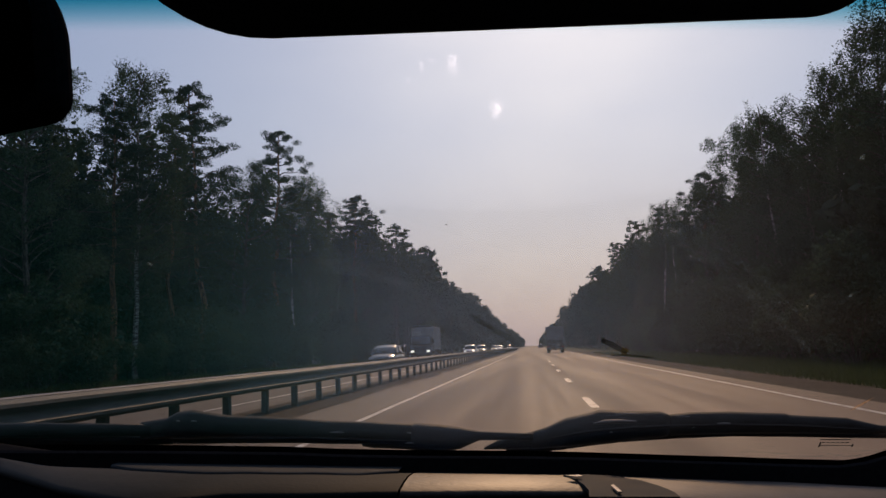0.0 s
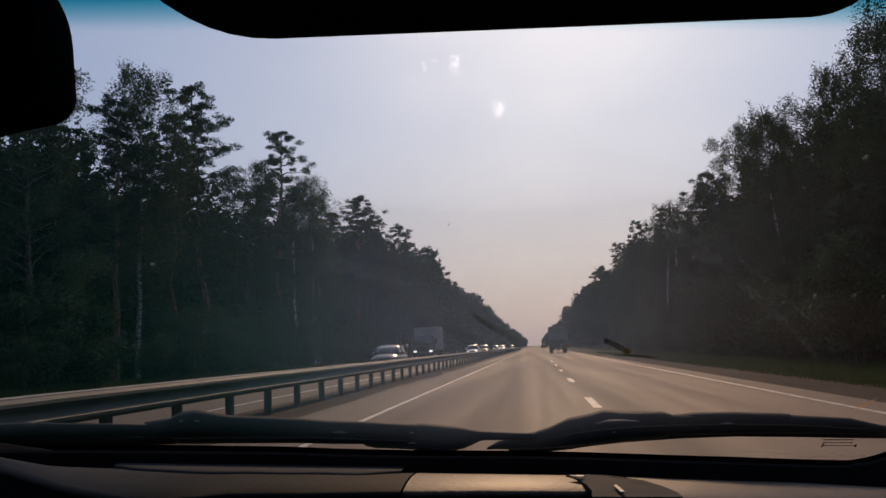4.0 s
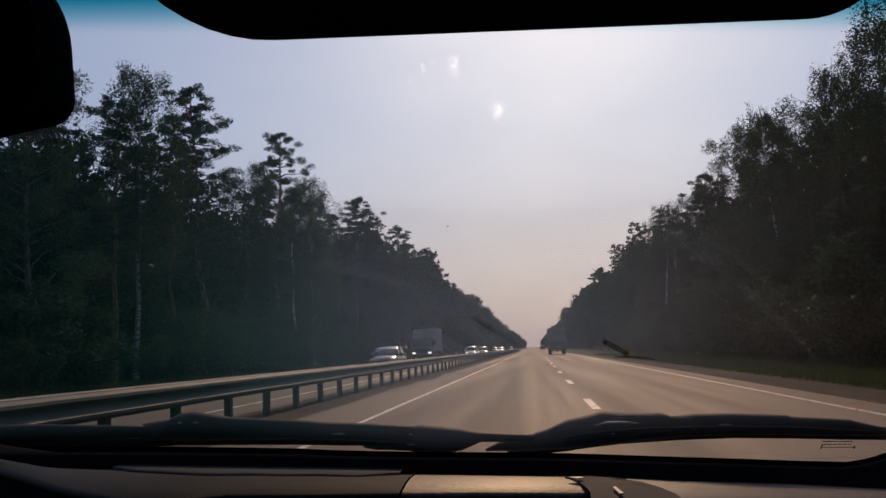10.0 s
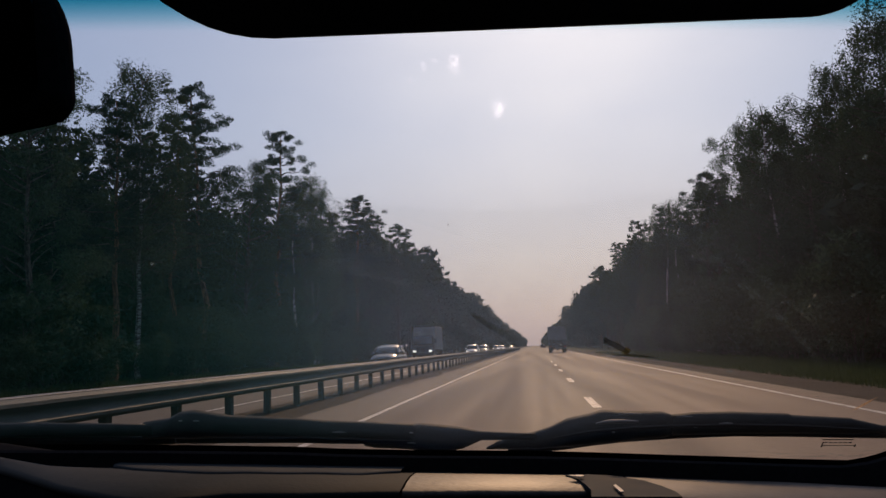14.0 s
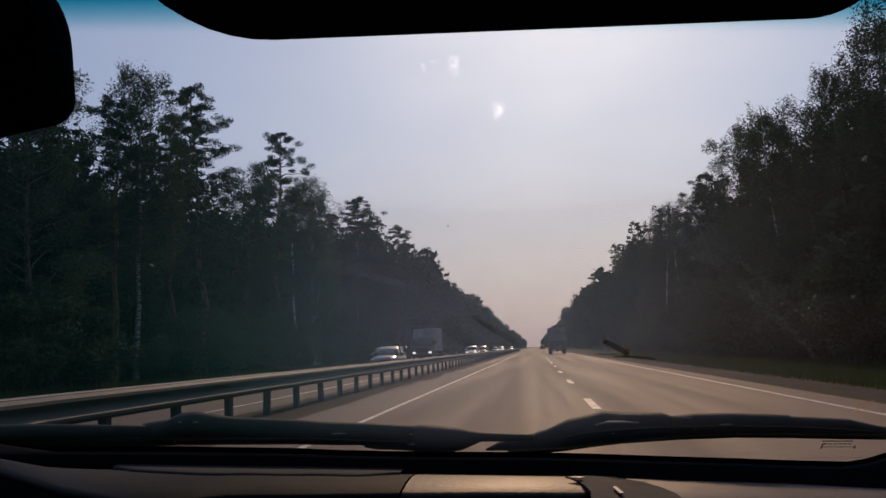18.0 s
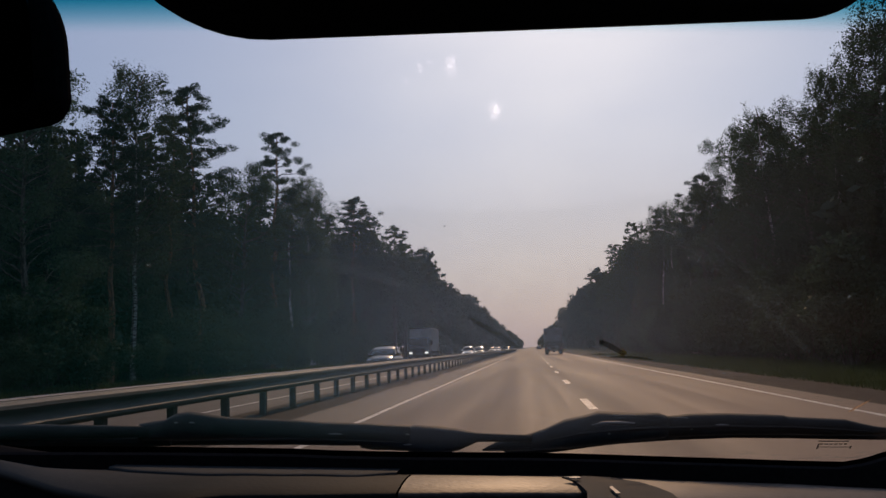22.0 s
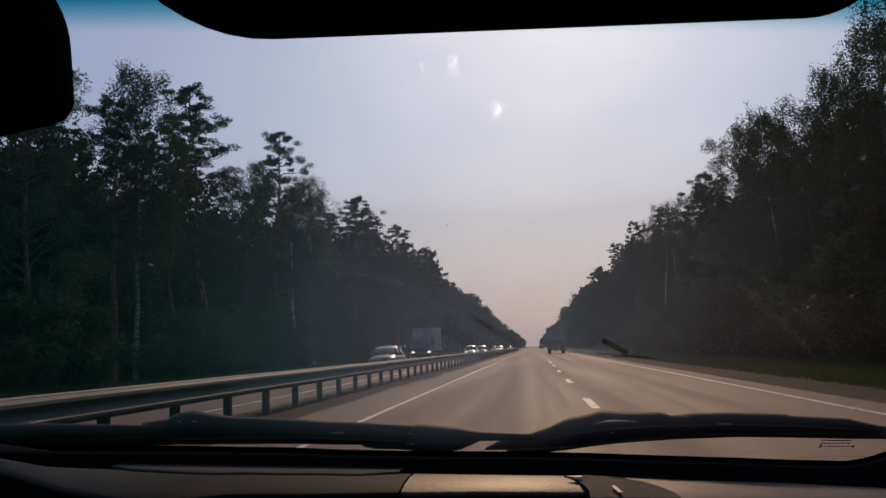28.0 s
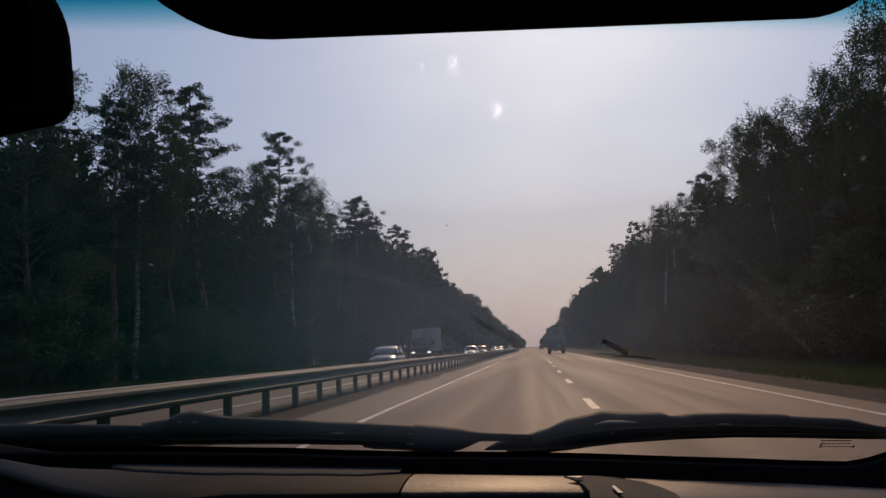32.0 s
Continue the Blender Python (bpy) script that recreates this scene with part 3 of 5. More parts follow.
def grow(kind, seed, leaves, size, low=None):
    """A tree of about 17 m: arrays of its wood and its foliage."""
    rng = np.random.default_rng(seed)
    H = 17.0 * rng.uniform(0.95, 1.05)
    lean = rng.normal(size=2) * 0.35
    top = np.array([lean[0], lean[1], H])
    trunk = wobble(rng, (0, 0, -0.2), top, 9, 0.12)
    at = lambda z: np.array([np.interp(z, trunk[:, 2], trunk[:, i]) for i in range(3)])
    wood, pts = [], []
    if kind == "birch":
        wood.append((trunk, np.linspace(0.17, 0.015, 9)))
        n = 44
        for i in range(n):
            z = H * (0.26 + 0.72 * (i / n) ** 0.9) + rng.uniform(-0.4, 0.4)
            z = min(z, H - 0.2)
            u = (z / H - 0.26) / 0.74
            reach = (0.7 + 2.6 * math.sin(math.pi * min(1, max(0.0, u) ** 0.75 * 0.93 + 0.07))) * rng.uniform(0.6, 1.2)
            a = i * 2.4 + rng.uniform(-0.4, 0.4)
            s = at(z)
            e = s + np.array([math.cos(a) * reach, math.sin(a) * reach, reach * rng.uniform(0.3, 0.8)])
            limb = wobble(rng, s, e, 5, 0.12)
            wood.append((limb, np.linspace(0.045, 0.008, 5)))
            m = int(leaves / n)
            for q in range(6):
                c = limb[rng.integers(2, 5)] + rng.normal(size=3) * 0.28
                drop = rng.uniform(0.5, 2.2)
                t = rng.uniform(0, 1, size=(m // 6, 1))
                strand = c + np.array([[0.25 * math.cos(a), 0.25 * math.sin(a), -drop]]) * t + rng.normal(size=(m // 6, 3)) * (0.16 - 0.06 * t)
                pts.append(strand)
        P = np.concatenate(pts)
        fol = leaf_quads(rng, P, size, 0.8, 0.5)
    elif kind == "pine":
        wood.append((trunk, np.linspace(0.23, 0.03, 9)))
        n = 46
        base = low if low is not None else rng.uniform(0.36, 0.5)
        for i in range(n):
            u = i / (n - 1)
            z = H * (base + (0.985 - base) * u)
            reach = (3.5 * (1 - u) ** 0.55 * (0.45 + 0.55 * min(1, u * 4 + 0.25)) + 0.30) * rng.uniform(0.55, 1.15)
            a = i * 2.4 + rng.uniform(-0.5, 0.5)
            s = at(z)
            e = s + np.array([math.cos(a) * reach, math.sin(a) * reach, reach * rng.uniform(-0.02, 0.4)])
            limb = wobble(rng, s, e, 5, 0.12)
            wood.append((limb, np.linspace(0.055, 0.012, 5)))
            m = int(leaves / n / 4)
            for q in range(4):
                c = limb[-1] * (1 - q * 0.19) + s * q * 0.19 + rng.normal(size=3) * np.array([0.35, 0.35, 0.12])
                pts.append(blob(rng, c + np.array([0, 0, 0.12]), (0.42 + 0.22 * (1 - u)) * (1 - 0.08 * q), m, 0.52))
        for i in range(7):
            z, a = H * (base - 0.03 - 0.028 * i), i * 2.1
            s = at(z)
            wood.append((wobble(rng, s, s + np.array([math.cos(a) * 1.3, math.sin(a) * 1.3, -0.1]), 4, 0.1), np.linspace(0.03, 0.006, 4)))
        fol = leaf_quads(rng, np.concatenate(pts), size * 0.9, 0.9)
    elif kind == "spruce":
        wood.append((trunk, np.linspace(0.20, 0.02, 9)))
        n = 26
        for i in range(n):
            u = i / (n - 1)
            z = H * (0.10 + 0.88 * u)
            ring = 6
            reach = (3.0 * (1 - u) ** 0.9 + 0.15)
            for j in range(ring):
                a = j * 2 * math.pi / ring + i * 0.7 + rng.uniform(-0.3, 0.3)
                L = reach * rng.uniform(0.7, 1.15)
                s = at(z)
                e = s + np.array([math.cos(a) * L, math.sin(a) * L, -L * 0.28])
                wood.append((np.linspace(s, e, 3), np.linspace(0.03, 0.006, 3)))
                m = max(2, int(leaves / (n * ring) * (0.35 + 1.3 * (1 - u))))
                t = rng.uniform(0.15, 1, size=(m, 1))
                pts.append(s + (e - s) * t + rng.normal(size=(m, 3)) * np.array([0.22, 0.22, 0.10]) - np.array([[0, 0, 0.12]]))
        fol = leaf_quads(rng, np.concatenate(pts), size, 0.7, 0.3)
    else:   # broadleaf
        wood.append((trunk[:7], np.linspace(0.22, 0.05, 7)))
        n = 58
        for i in range(n):
            u = ((i + rng.uniform(0, 1)) / n) ** 0.85 * 0.97
            z = H * (0.16 + 0.80 * u)
            reach = (1.2 + 2.7 * math.sin(math.pi * min(1, 0.16 + u * 0.80))) * rng.uniform(0.35, 1.05)
            a = rng.uniform(0, 2 * math.pi)
            s = at(max(1.5, z - reach * 0.6))
            e = at(z) + np.array([math.cos(a) * reach, math.sin(a) * reach, 0])
            wood.append((wobble(rng, s, e, 4, 0.15), np.linspace(0.05, 0.01, 4)))
            r = rng.uniform(0.55, 1.15)
            m = int(leaves / n)
            pts.append(blob(rng, e, r, int(m * 0.75), 0.75))
            pts.append(blob(rng, e + np.array([0, 0, r * 0.5]), r * 0.55, m - int(m * 0.75), 0.9))
        fol = leaf_quads(rng, np.concatenate(pts), size, 0.9, 0.15)
    return limb_arrays(rng, wood[:1]), limb_arrays(rng, wood[1:]), fol


def grow_bush(seed, leaves, size):
    rng = np.random.default_rng(seed)
    wood, pts = [], []
    for i in range(13):
        a, r, z = rng.uniform(0, 6.28), rng.uniform(0.2, 1.5), rng.uniform(0.9, 3.6)
        e = np.array([math.cos(a) * r, math.sin(a) * r, z])
        wood.append((wobble(rng, (0.2 * math.cos(a), 0.2 * math.sin(a), -0.15), e, 4, 0.1), np.linspace(0.03, 0.006, 4)))
        pts.append(blob(rng, e, rng.uniform(0.45, 0.9), int(leaves / 13), 0.85))
        pts.append(blob(rng, e * 0.5, 0.6, int(leaves / 30), 0.85))
    return limb_arrays(rng, wood, 4), leaf_quads(rng, np.concatenate(pts), size, 0.9, 0.1)


KINDS = {
    "birch": (BARK_BIRCH, LEAF_BIRCH, "tall roadside birch with drooping sparse green foliage", "birch_tree"),
    "pine": (BARK_PINE, NEEDLE_PINE, "tall dark green pine with a bare lower trunk", "pine_tree"),
    "spruce": (BARK_DARK, NEEDLE_SPRUCE, "dark conical spruce in the forest edge", "spruce_tree"),
    "broad": (BARK_DARK, LEAF_BROAD, "dense dark green deciduous tree in the forest edge", "deciduous_tree"),
}


def tree_proto(kind, seed, leaves, size, low=None):
    bark, leaf, label, name = KINDS[kind]
    (tv, tf), (bv, bf), (lv, lf) = grow(kind, seed, leaves, size, low)
    t = thing(name, label, "tree", group="forest along the highway")
    part_np("trunk", tv.tolist(), tf, bark, t)
    part_np("limbs", bv.tolist(), bf, BARK_DARK, t)
    part_np("crown", lv.tolist(), lf.tolist(), leaf, t)
    return t


def bush_proto(seed):
    (tv, tf), (lv, lf) = grow_bush(seed, 5200, 0.085)
    t = thing("bush", "dark green leafy bush at the foot of the forest", "bush", group="undergrowth along the highway")
    part_np("stems", tv.tolist(), tf, BARK_DARK, t)
    part_np("foliage", lv.tolist(), lf.tolist(), LEAF_BROAD, t)
    return t


rng = np.random.default_rng(11)
protos = {("birch", 0): tree_proto("birch", 1, 31000, 0.060), ("birch", 1): tree_proto("birch", 2, 27000, 0.060), ("birch", 2): tree_proto("birch", 8, 31000, 0.058),
          ("pine", 0): tree_proto("pine", 3, 30000, 0.070, 0.40), ("pine", 1): tree_proto("pine", 4, 30000, 0.070, 0.5), ("pine", 2): tree_proto("pine", 9, 28000, 0.070, 0.36),
          ("spruce", 0): tree_proto("spruce", 5, 24000, 0.085), ("spruce", 1): tree_proto("spruce", 15, 23000, 0.085),
          ("broad", 0): tree_proto("broad", 6, 33000, 0.068), ("broad", 1): tree_proto("broad", 7, 33000, 0.068), ("broad", 2): tree_proto("broad", 10, 31000, 0.068)}
used = set()


def plant(kind, var, x, y, h, turn=None):
    """Stand a tree of that kind with its foot at x, y and its top about h high."""
    src = protos[(kind, var)]
    s = h / 17.0
    m = pose(x, y, -0.10, 0, 0, rng.uniform(0, 360) if turn is None else turn) @ Matrix.Diagonal((s * rng.uniform(0.92, 1.1), s * rng.uniform(0.92, 1.1), s, 1))
    if (kind, var) not in used:
        used.add((kind, var))
        src.matrix_basis = m
        return src
    return copy_thing(src, m @ Matrix.Diagonal([1 / v for v in src.scale] + [1]))


# marked trees of the forest edge: kind, variant, x, y, height
MARKED = [
    ("birch", 0, -21.5, 44.5, 16.4), ("pine", 0, -22.0, 55.5, 18.8), ("birch", 1, -22.0, 84.0, 18.0), ("spruce", 0, -23.0, 38.0, 14.0),
    ("spruce", 1, -24.0, 118.0, 19.5), ("pine", 1, -22.0, 104.0, 18.0), ("broad", 1, -21.5, 34.5, 13.6), ("broad", 0, -22.5, 64.0, 15.5), ("pine", 2, -22.5, 73.0, 18.5),
    ("birch", 2, 14.0, 49.0, 16.0), ("broad", 0, 13.5, 41.0, 14.2), ("broad", 2, 14.5, 58.0, 16.6), ("birch", 0, 14.5, 35.5, 15.6),
    ("broad", 2, 14.0, 66.0, 15.0), ("pine", 0, 15.0, 75.0, 17.5), ("birch", 1, 14.0, 84.0, 16.0), ("spruce", 0, 14.0, 92.0, 16.5),
    ("birch", 1, 13.5, 31.5, 15.5), ("broad", 1, 15.0, 53.5, 16.5),
]
for k, v, x, y, h in MARKED:
    plant(k, v, x, y, h * (1.10 if x < 0 else 0.91))

MIX = ["birch", "birch", "pine", "pine", "broad", "broad", "broad", "spruce"]
count = {"birch": 3, "pine": 3, "spruce": 2, "broad": 3}


def row(x0, jit, y0, y1, step, h0, h1, kinds):
    y = y0
    while y < y1:
        if all((x0 - mx) ** 2 + (y - my) ** 2 > 7 for _, _, mx, my, _ in MARKED):
            k = kinds[int(rng.integers(len(kinds)))]
            plant(k, int(rng.integers(count[k])), x0 + rng.uniform(-jit, jit), y, rng.uniform(h0, h1))
        y += step * rng.uniform(0.7, 1.3)


row(-22.0, 1.3, 24, 112, 4.2, 13.4, 18.2, MIX)
LEAFY = ["birch", "birch", "birch", "broad", "broad", "broad", "pine"]
row(14.0, 1.2, 22, 60, 4.0, 11.5, 14.6, LEAFY)
row(14.3, 1.2, 60, 112, 4.4, 12.4, 16.2, LEAFY)

bushes = [bush_proto(s) for s in (31, 32, 33)]
seen_bush = set()
for x0, y0, y1 in ((-19.4, 24, 110), (11.9, 24, 110)):
    y = y0
    while y < y1:
        i = int(rng.integers(3))
        m = pose(x0 + rng.uniform(-0.8, 0.8), y, -0.10, 0, 0, rng.uniform(0, 360)) @ Matrix.Scale(rng.uniform(0.55, 1.25), 4)
        if i in seen_bush:
            copy_thing(bushes[i], m @ Matrix.Diagonal([1 / v for v in bushes[i].scale] + [1]))
        else:
            seen_bush.add(i)
            bushes[i].matrix_basis = m
        y += rng.uniform(2.2, 3.8)


def forest_stuff(name, spots, lods, leaf, bark, label):
    """Many far trees as one mesh of wood and one of leaves."""
    WV, WF, LV, LF, kw, kl = [], [], [], [], 0, 0
    for x, y, h in spots:
        (tv, tf), (lv, lf) = lods[int(rng.integers(len(lods)))]
        a, s = rng.uniform(0, 6.28), h / 17.0
        R = np.array([[math.cos(a), -math.sin(a), 0], [math.sin(a), math.cos(a), 0], [0, 0, 1]]) * s
        off = np.array([x, y, -0.1])
        WV.append(tv @ R.T + off)
        WF.append(np.array(tf) + kw)
        LV.append(lv @ R.T + off)
        LF.append(lf + kl)
        kw, kl = kw + len(tv), kl + len(lv)
    root = thing(name, label, "forest", kind="stuff")
    part_np("trunks", np.concatenate(WV).tolist(), np.concatenate(WF).tolist(), bark, root)["kind"] = "stuff"
    part_np("foliage", np.concatenate(LV).tolist(), np.concatenate(LF).tolist(), leaf, root)["kind"] = "stuff"


def slim(kind, seed, leaves, size):
    """A light tree: its trunk and larger sprays."""
    (tv, tf), _, fol = grow(kind, seed, leaves, size)
    return (tv, tf), fol


MID = [slim(k, s, n, z) for k, s, n, z in (("birch", 41, 900, 0.40), ("pine", 42, 900, 0.42), ("broad", 43, 1000, 0.42), ("spruce", 44, 900, 0.42), ("pine", 45, 800, 0.42))]
LOW = [slim(k, s, n, z) for k, s, n, z in (("birch", 51, 260, 0.80), ("pine", 52, 260, 0.80), ("broad", 53, 300, 0.80), ("spruce", 54, 240, 0.80))]


def spots(rows, y0, y1, step, h0, h1):
    out = []
    for x0 in rows:
        y = y0
        while y < y1:
            out.append((x0 + rng.uniform(-1.5, 1.5), y, rng.uniform(h0, h1)))
            y += step * rng.uniform(0.6, 1.4)
    return out


SECOND = [slim(k, s, n, z) for k, s, n, z in (("birch", 61, 3600, 0.18), ("pine", 62, 3800, 0.19), ("broad", 63, 3800, 0.20), ("pine", 64, 3600, 0.19))]
forest_stuff("forest_second_row", spots((-26.5,), 22, 112, 4.2, 13.5, 17.0) + spots((18.5,), 22, 112, 4.6, 11.8, 15)
             + spots((-22, -26.5), 112, 160, 4.4, 15.5, 20) + spots((14.3, 18), 112, 160, 4.4, 13, 16.5), SECOND, LEAF_BROAD, BARK_DARK,
             "mixed pine and birch trees close behind the forest edge")
forest_stuff("forest_interior", spots((-31, -36, -43), 10, 150, 4.4, 13, 17) + spots((22, 27, 34), 10, 150, 4.8, 13, 17), MID, LEAF_BROAD, BARK_DARK,
             "dark mixed forest standing behind the first trees")
forest_stuff("distant_forest", spots((-22, -26, -31), 160, 420, 6.2, 16, 21) + spots((14.3, 18, 23), 160, 420, 6.2, 13, 17), MID, NEEDLE_PINE, BARK_DARK,
             "mixed pine and birch forest lining the far highway")
forest_stuff("horizon_forest", spots((-22, -27), 420, 1900, 9.5, 14, 19) + spots((15, 20), 420, 1900, 9.5, 12, 17)
             + spots((-22, -28, -36), -90, 14, 5, 13, 17) + spots((15, 21, 28), -90, 14, 5, 13, 17), LOW, NEEDLE_PINE, BARK_DARK,
             "hazy forest edges running to the horizon")


UNDER = [grow_bush(s, 900, 0.21) for s in (71, 72, 73)]
forest_stuff("undergrowth", spots((-24.5, -29.5), 14, 150, 4.2, 22, 34) + spots((-34, -40), 14, 150, 3.6, 48, 66) + spots((16.3, 21), 14, 150, 4.2, 22, 32), UNDER, LEAF_BROAD, BARK_DARK,
             "dark leafy saplings filling the forest floor")


def grass_strip(x0, x1, y0, y1, n, h):
    a = np.random.default_rng(5)
    c = np.column_stack([a.uniform(x0, x1, n), y0 + (y1 - y0) * a.uniform(0, 1, n) ** 1.6, np.full(n, -0.10)])
    d = a.uniform(0, 6.28, n)
    w = np.column_stack([np.cos(d), np.sin(d), np.zeros(n)]) * 0.014
    tip = c + np.column_stack([a.normal(0, 0.06, n), a.normal(0, 0.06, n), h * a.uniform(0.4, 1.2, n)])
    v = np.stack([c - w, c + w, tip], axis=1).reshape(-1, 3)
    return v, np.arange(3 * n).reshape(n, 3)


gv, gf = grass_strip(6.7, 13.0, 10, 100, 70000, 0.24)
tagged(part_np("grass", gv.tolist(), gf.tolist(), GRASS), "dry green verge grass beside the gravel shoulder", "grass", kind="stuff")
gv, gf = grass_strip(-20.5, -18.0, 20, 110, 30000, 0.35)
tagged(part_np("grass", gv.tolist(), gf.tolist(), GRASS), "dark green verge grass beyond the oncoming lanes", "grass", kind="stuff")


# ---- vehicles ----
def wheel(parent, x, y, r, w, rim=RIM, twin=False):
    t = part("wheel", drum((0, 0, 0), r * 0.60, w * 0.7, 18), rim, parent)
    t.location = (x, y, r)
    part("tyre", drum((0, 0, 0), r, w, 24, r * 0.58, w * 0.16), RUBBER, t, smooth=True)
    hub = drum((w * 0.37 if x > 0 else -w * 0.37, 0, 0), r * 0.18, 0.03, 12)
    part("rim", hub, CHROME, t)
    return t


def loft(rings, closed=True):
    """Skins a row of equal rings; closed rings get end caps."""
    b = bmesh.new()
    vs = [[b.verts.new(p) for p in r] for r in rings]
    n = len(rings[0])
    for q, r in zip(vs, vs[1:]):
        for j in range(n if closed else n - 1):
            b.faces.new((q[j], q[(j + 1) % n], r[(j + 1) % n], r[j]))
    if closed:
        b.faces.new(vs[0][::-1])
        b.faces.new(vs[-1])
    bmesh.ops.recalc_face_normals(b, faces=b.faces)
    return b


def car_ring(y, w, z0, z1, n=20, power=3.6):
    """A rounded cross-section of a car's body at y."""
    out = []
    for i in range(n):
        a = 2 * math.pi * (i + 0.5) / n
        c, d = math.cos(a), math.sin(a)
        k = (abs(c) ** power + abs(d) ** power) ** (-1 / power)
        out.append((w * c * k, y, (z0 + z1) / 2 + (z1 - z0) / 2 * d * k))
    return out


def passenger_car(m, paint, label, style="sedan", lit=True):
    t = thing("car", label, "car", m, group="oncoming traffic")
    estate = style != "sedan"
    tail = -2.15
    ys = [tail, tail + 0.06, -1.9, -1.5, -1.0, -0.4, 0.3, 0.9, 1.15, 1.5, 1.8, 2.0, 2.12, 2.17]
    ws = [0.70, 0.78, 0.83, 0.85, 0.86, 0.865, 0.865, 0.86, 0.855, 0.84, 0.80, 0.74, 0.64, 0.50]
    zt = [0.86, 0.93, 0.96, 0.97, 0.97, 0.96, 0.95, 0.945, 0.93, 0.88, 0.82, 0.76, 0.68, 0.58]
    zb = [0.40, 0.30, 0.24, 0.22, 0.22, 0.22, 0.22, 0.22, 0.22, 0.23, 0.24, 0.27, 0.32, 0.38]
    part("body", loft([car_ring(y, w, b0, b1) for y, w, b1, b0 in zip(ys, ws, zt, zb)]), paint, t, smooth=True)
    z1 = 1.53 if estate else 1.43
    gy = [-2.08, -1.9, -1.6, -1.1, -0.5, 0.1, 0.45, 0.75, 1.02] if estate else [-1.72, -1.45, -1.15, -0.85, -0.4, 0.05, 0.40, 0.72, 1.04]
    gz = [0.98, 1.36, z1 - 0.03, z1, z1 + 0.02, z1 - 0.01, z1 - 0.13, 1.18, 0.95] if estate else [0.98, 1.17, 1.33, z1 - 0.02, z1 + 0.01, z1 - 0.02, z1 - 0.14, 1.15, 0.95]
    house, top = [], []
    for y, z in zip(gy, gz):
        h = z - 0.90
        tap = 0.80 - 0.36 * h
        half_ring = [(0.80, 0.90), (0.80 - 0.12 * h, 0.90 + 0.35 * h), (tap + 0.06 * h, 0.90 + 0.75 * h), (tap, 0.90 + 0.92 * h), (tap - 0.10, z), (0.0, z + 0.015)]
        house.append([(x, y, zz) for x, zz in half_ring] + [(-x, y, zz) for x, zz in half_ring[-2::-1]])
        if z > z1 - 0.16:
            top.append([(x, y, zz + 0.006) for x, zz in half_ring[3:]] + [(-x, y, zz + 0.006) for x, zz in half_ring[-2:2:-1]])
    part("window", loft(house), CAR_GLASS, t, "dark reflecting glass", smooth=True)
    roof = loft(top, False)
    part("roof", roof, paint, t, smooth=True)
    for sx in (-1, 1):
        front = [(sx * 0.80, 1.05, 0.94)] + [(sx * (0.82 - 0.36 * (z - 0.90) + 0.02), y, z - 0.02) for y, z in zip(gy[::-1][1:4], gz[::-1][1:4])]
        part("pillar", tube(front, 0.032, 6), paint, t)
        part("pillar", tube([(sx * 0.805, -0.28, 0.93), (sx * 0.635, -0.32, z1 - 0.05)], 0.030, 6), BLACK_TRIM, t)
        back = [(sx * (0.775 - 0.36 * (z - 0.90)), y + 0.03, z - 0.055) for y, z in zip(gy[:4], gz[:4])]
        part("pillar", tube(back, 0.045, 6), paint, t)
        part("door_mirror", box((sx * 0.94, 0.74, 1.0), (0.20, 0.11, 0.14), 0.045, 3), paint, t)
        part("headlight", box((sx * 0.60, 2.05, 0.66), (0.30, 0.18, 0.13), 0.045, 3), HEADLAMP if lit else CHROME, t, "clear headlamp")
        part("tail_light", box((sx * 0.66, tail + 0.04, 0.78), (0.24, 0.12, 0.16), 0.03, 2), TAIL_RED, t)
        part("sill", box((sx * 0.84, 0, 0.25), (0.06, 2.3, 0.08), 0.02, 1), BLACK_TRIM, t)
        part("door_seam", box((sx * 0.866, -0.28, 0.60), (0.008, 0.012, 0.62), 0.002, 1), BLACK_TRIM, t)
        part("door_handle", box((sx * 0.868, -0.10, 0.80), (0.03, 0.16, 0.03), 0.01, 1), paint, t)
        for y in (1.32, -1.32):
            part("wheel_arch", drum((sx * 0.80, y, 0.33), 0.37, 0.14, 20), BLACK_TRIM, t)
            wheel(t, sx * 0.79, y, 0.31, 0.20)
    part("grille", box((0, 2.15, 0.58), (0.66, 0.08, 0.12), 0.03, 2), BLACK_TRIM, t)
    part("air_intake", box((0, 2.14, 0.36), (0.90, 0.10, 0.10), 0.03, 2), BLACK_TRIM, t)
    part("number_plate", box((0, 2.205, 0.47), (0.50, 0.012, 0.11), 0.004, 1), PLATE_PALE, t)
    return t


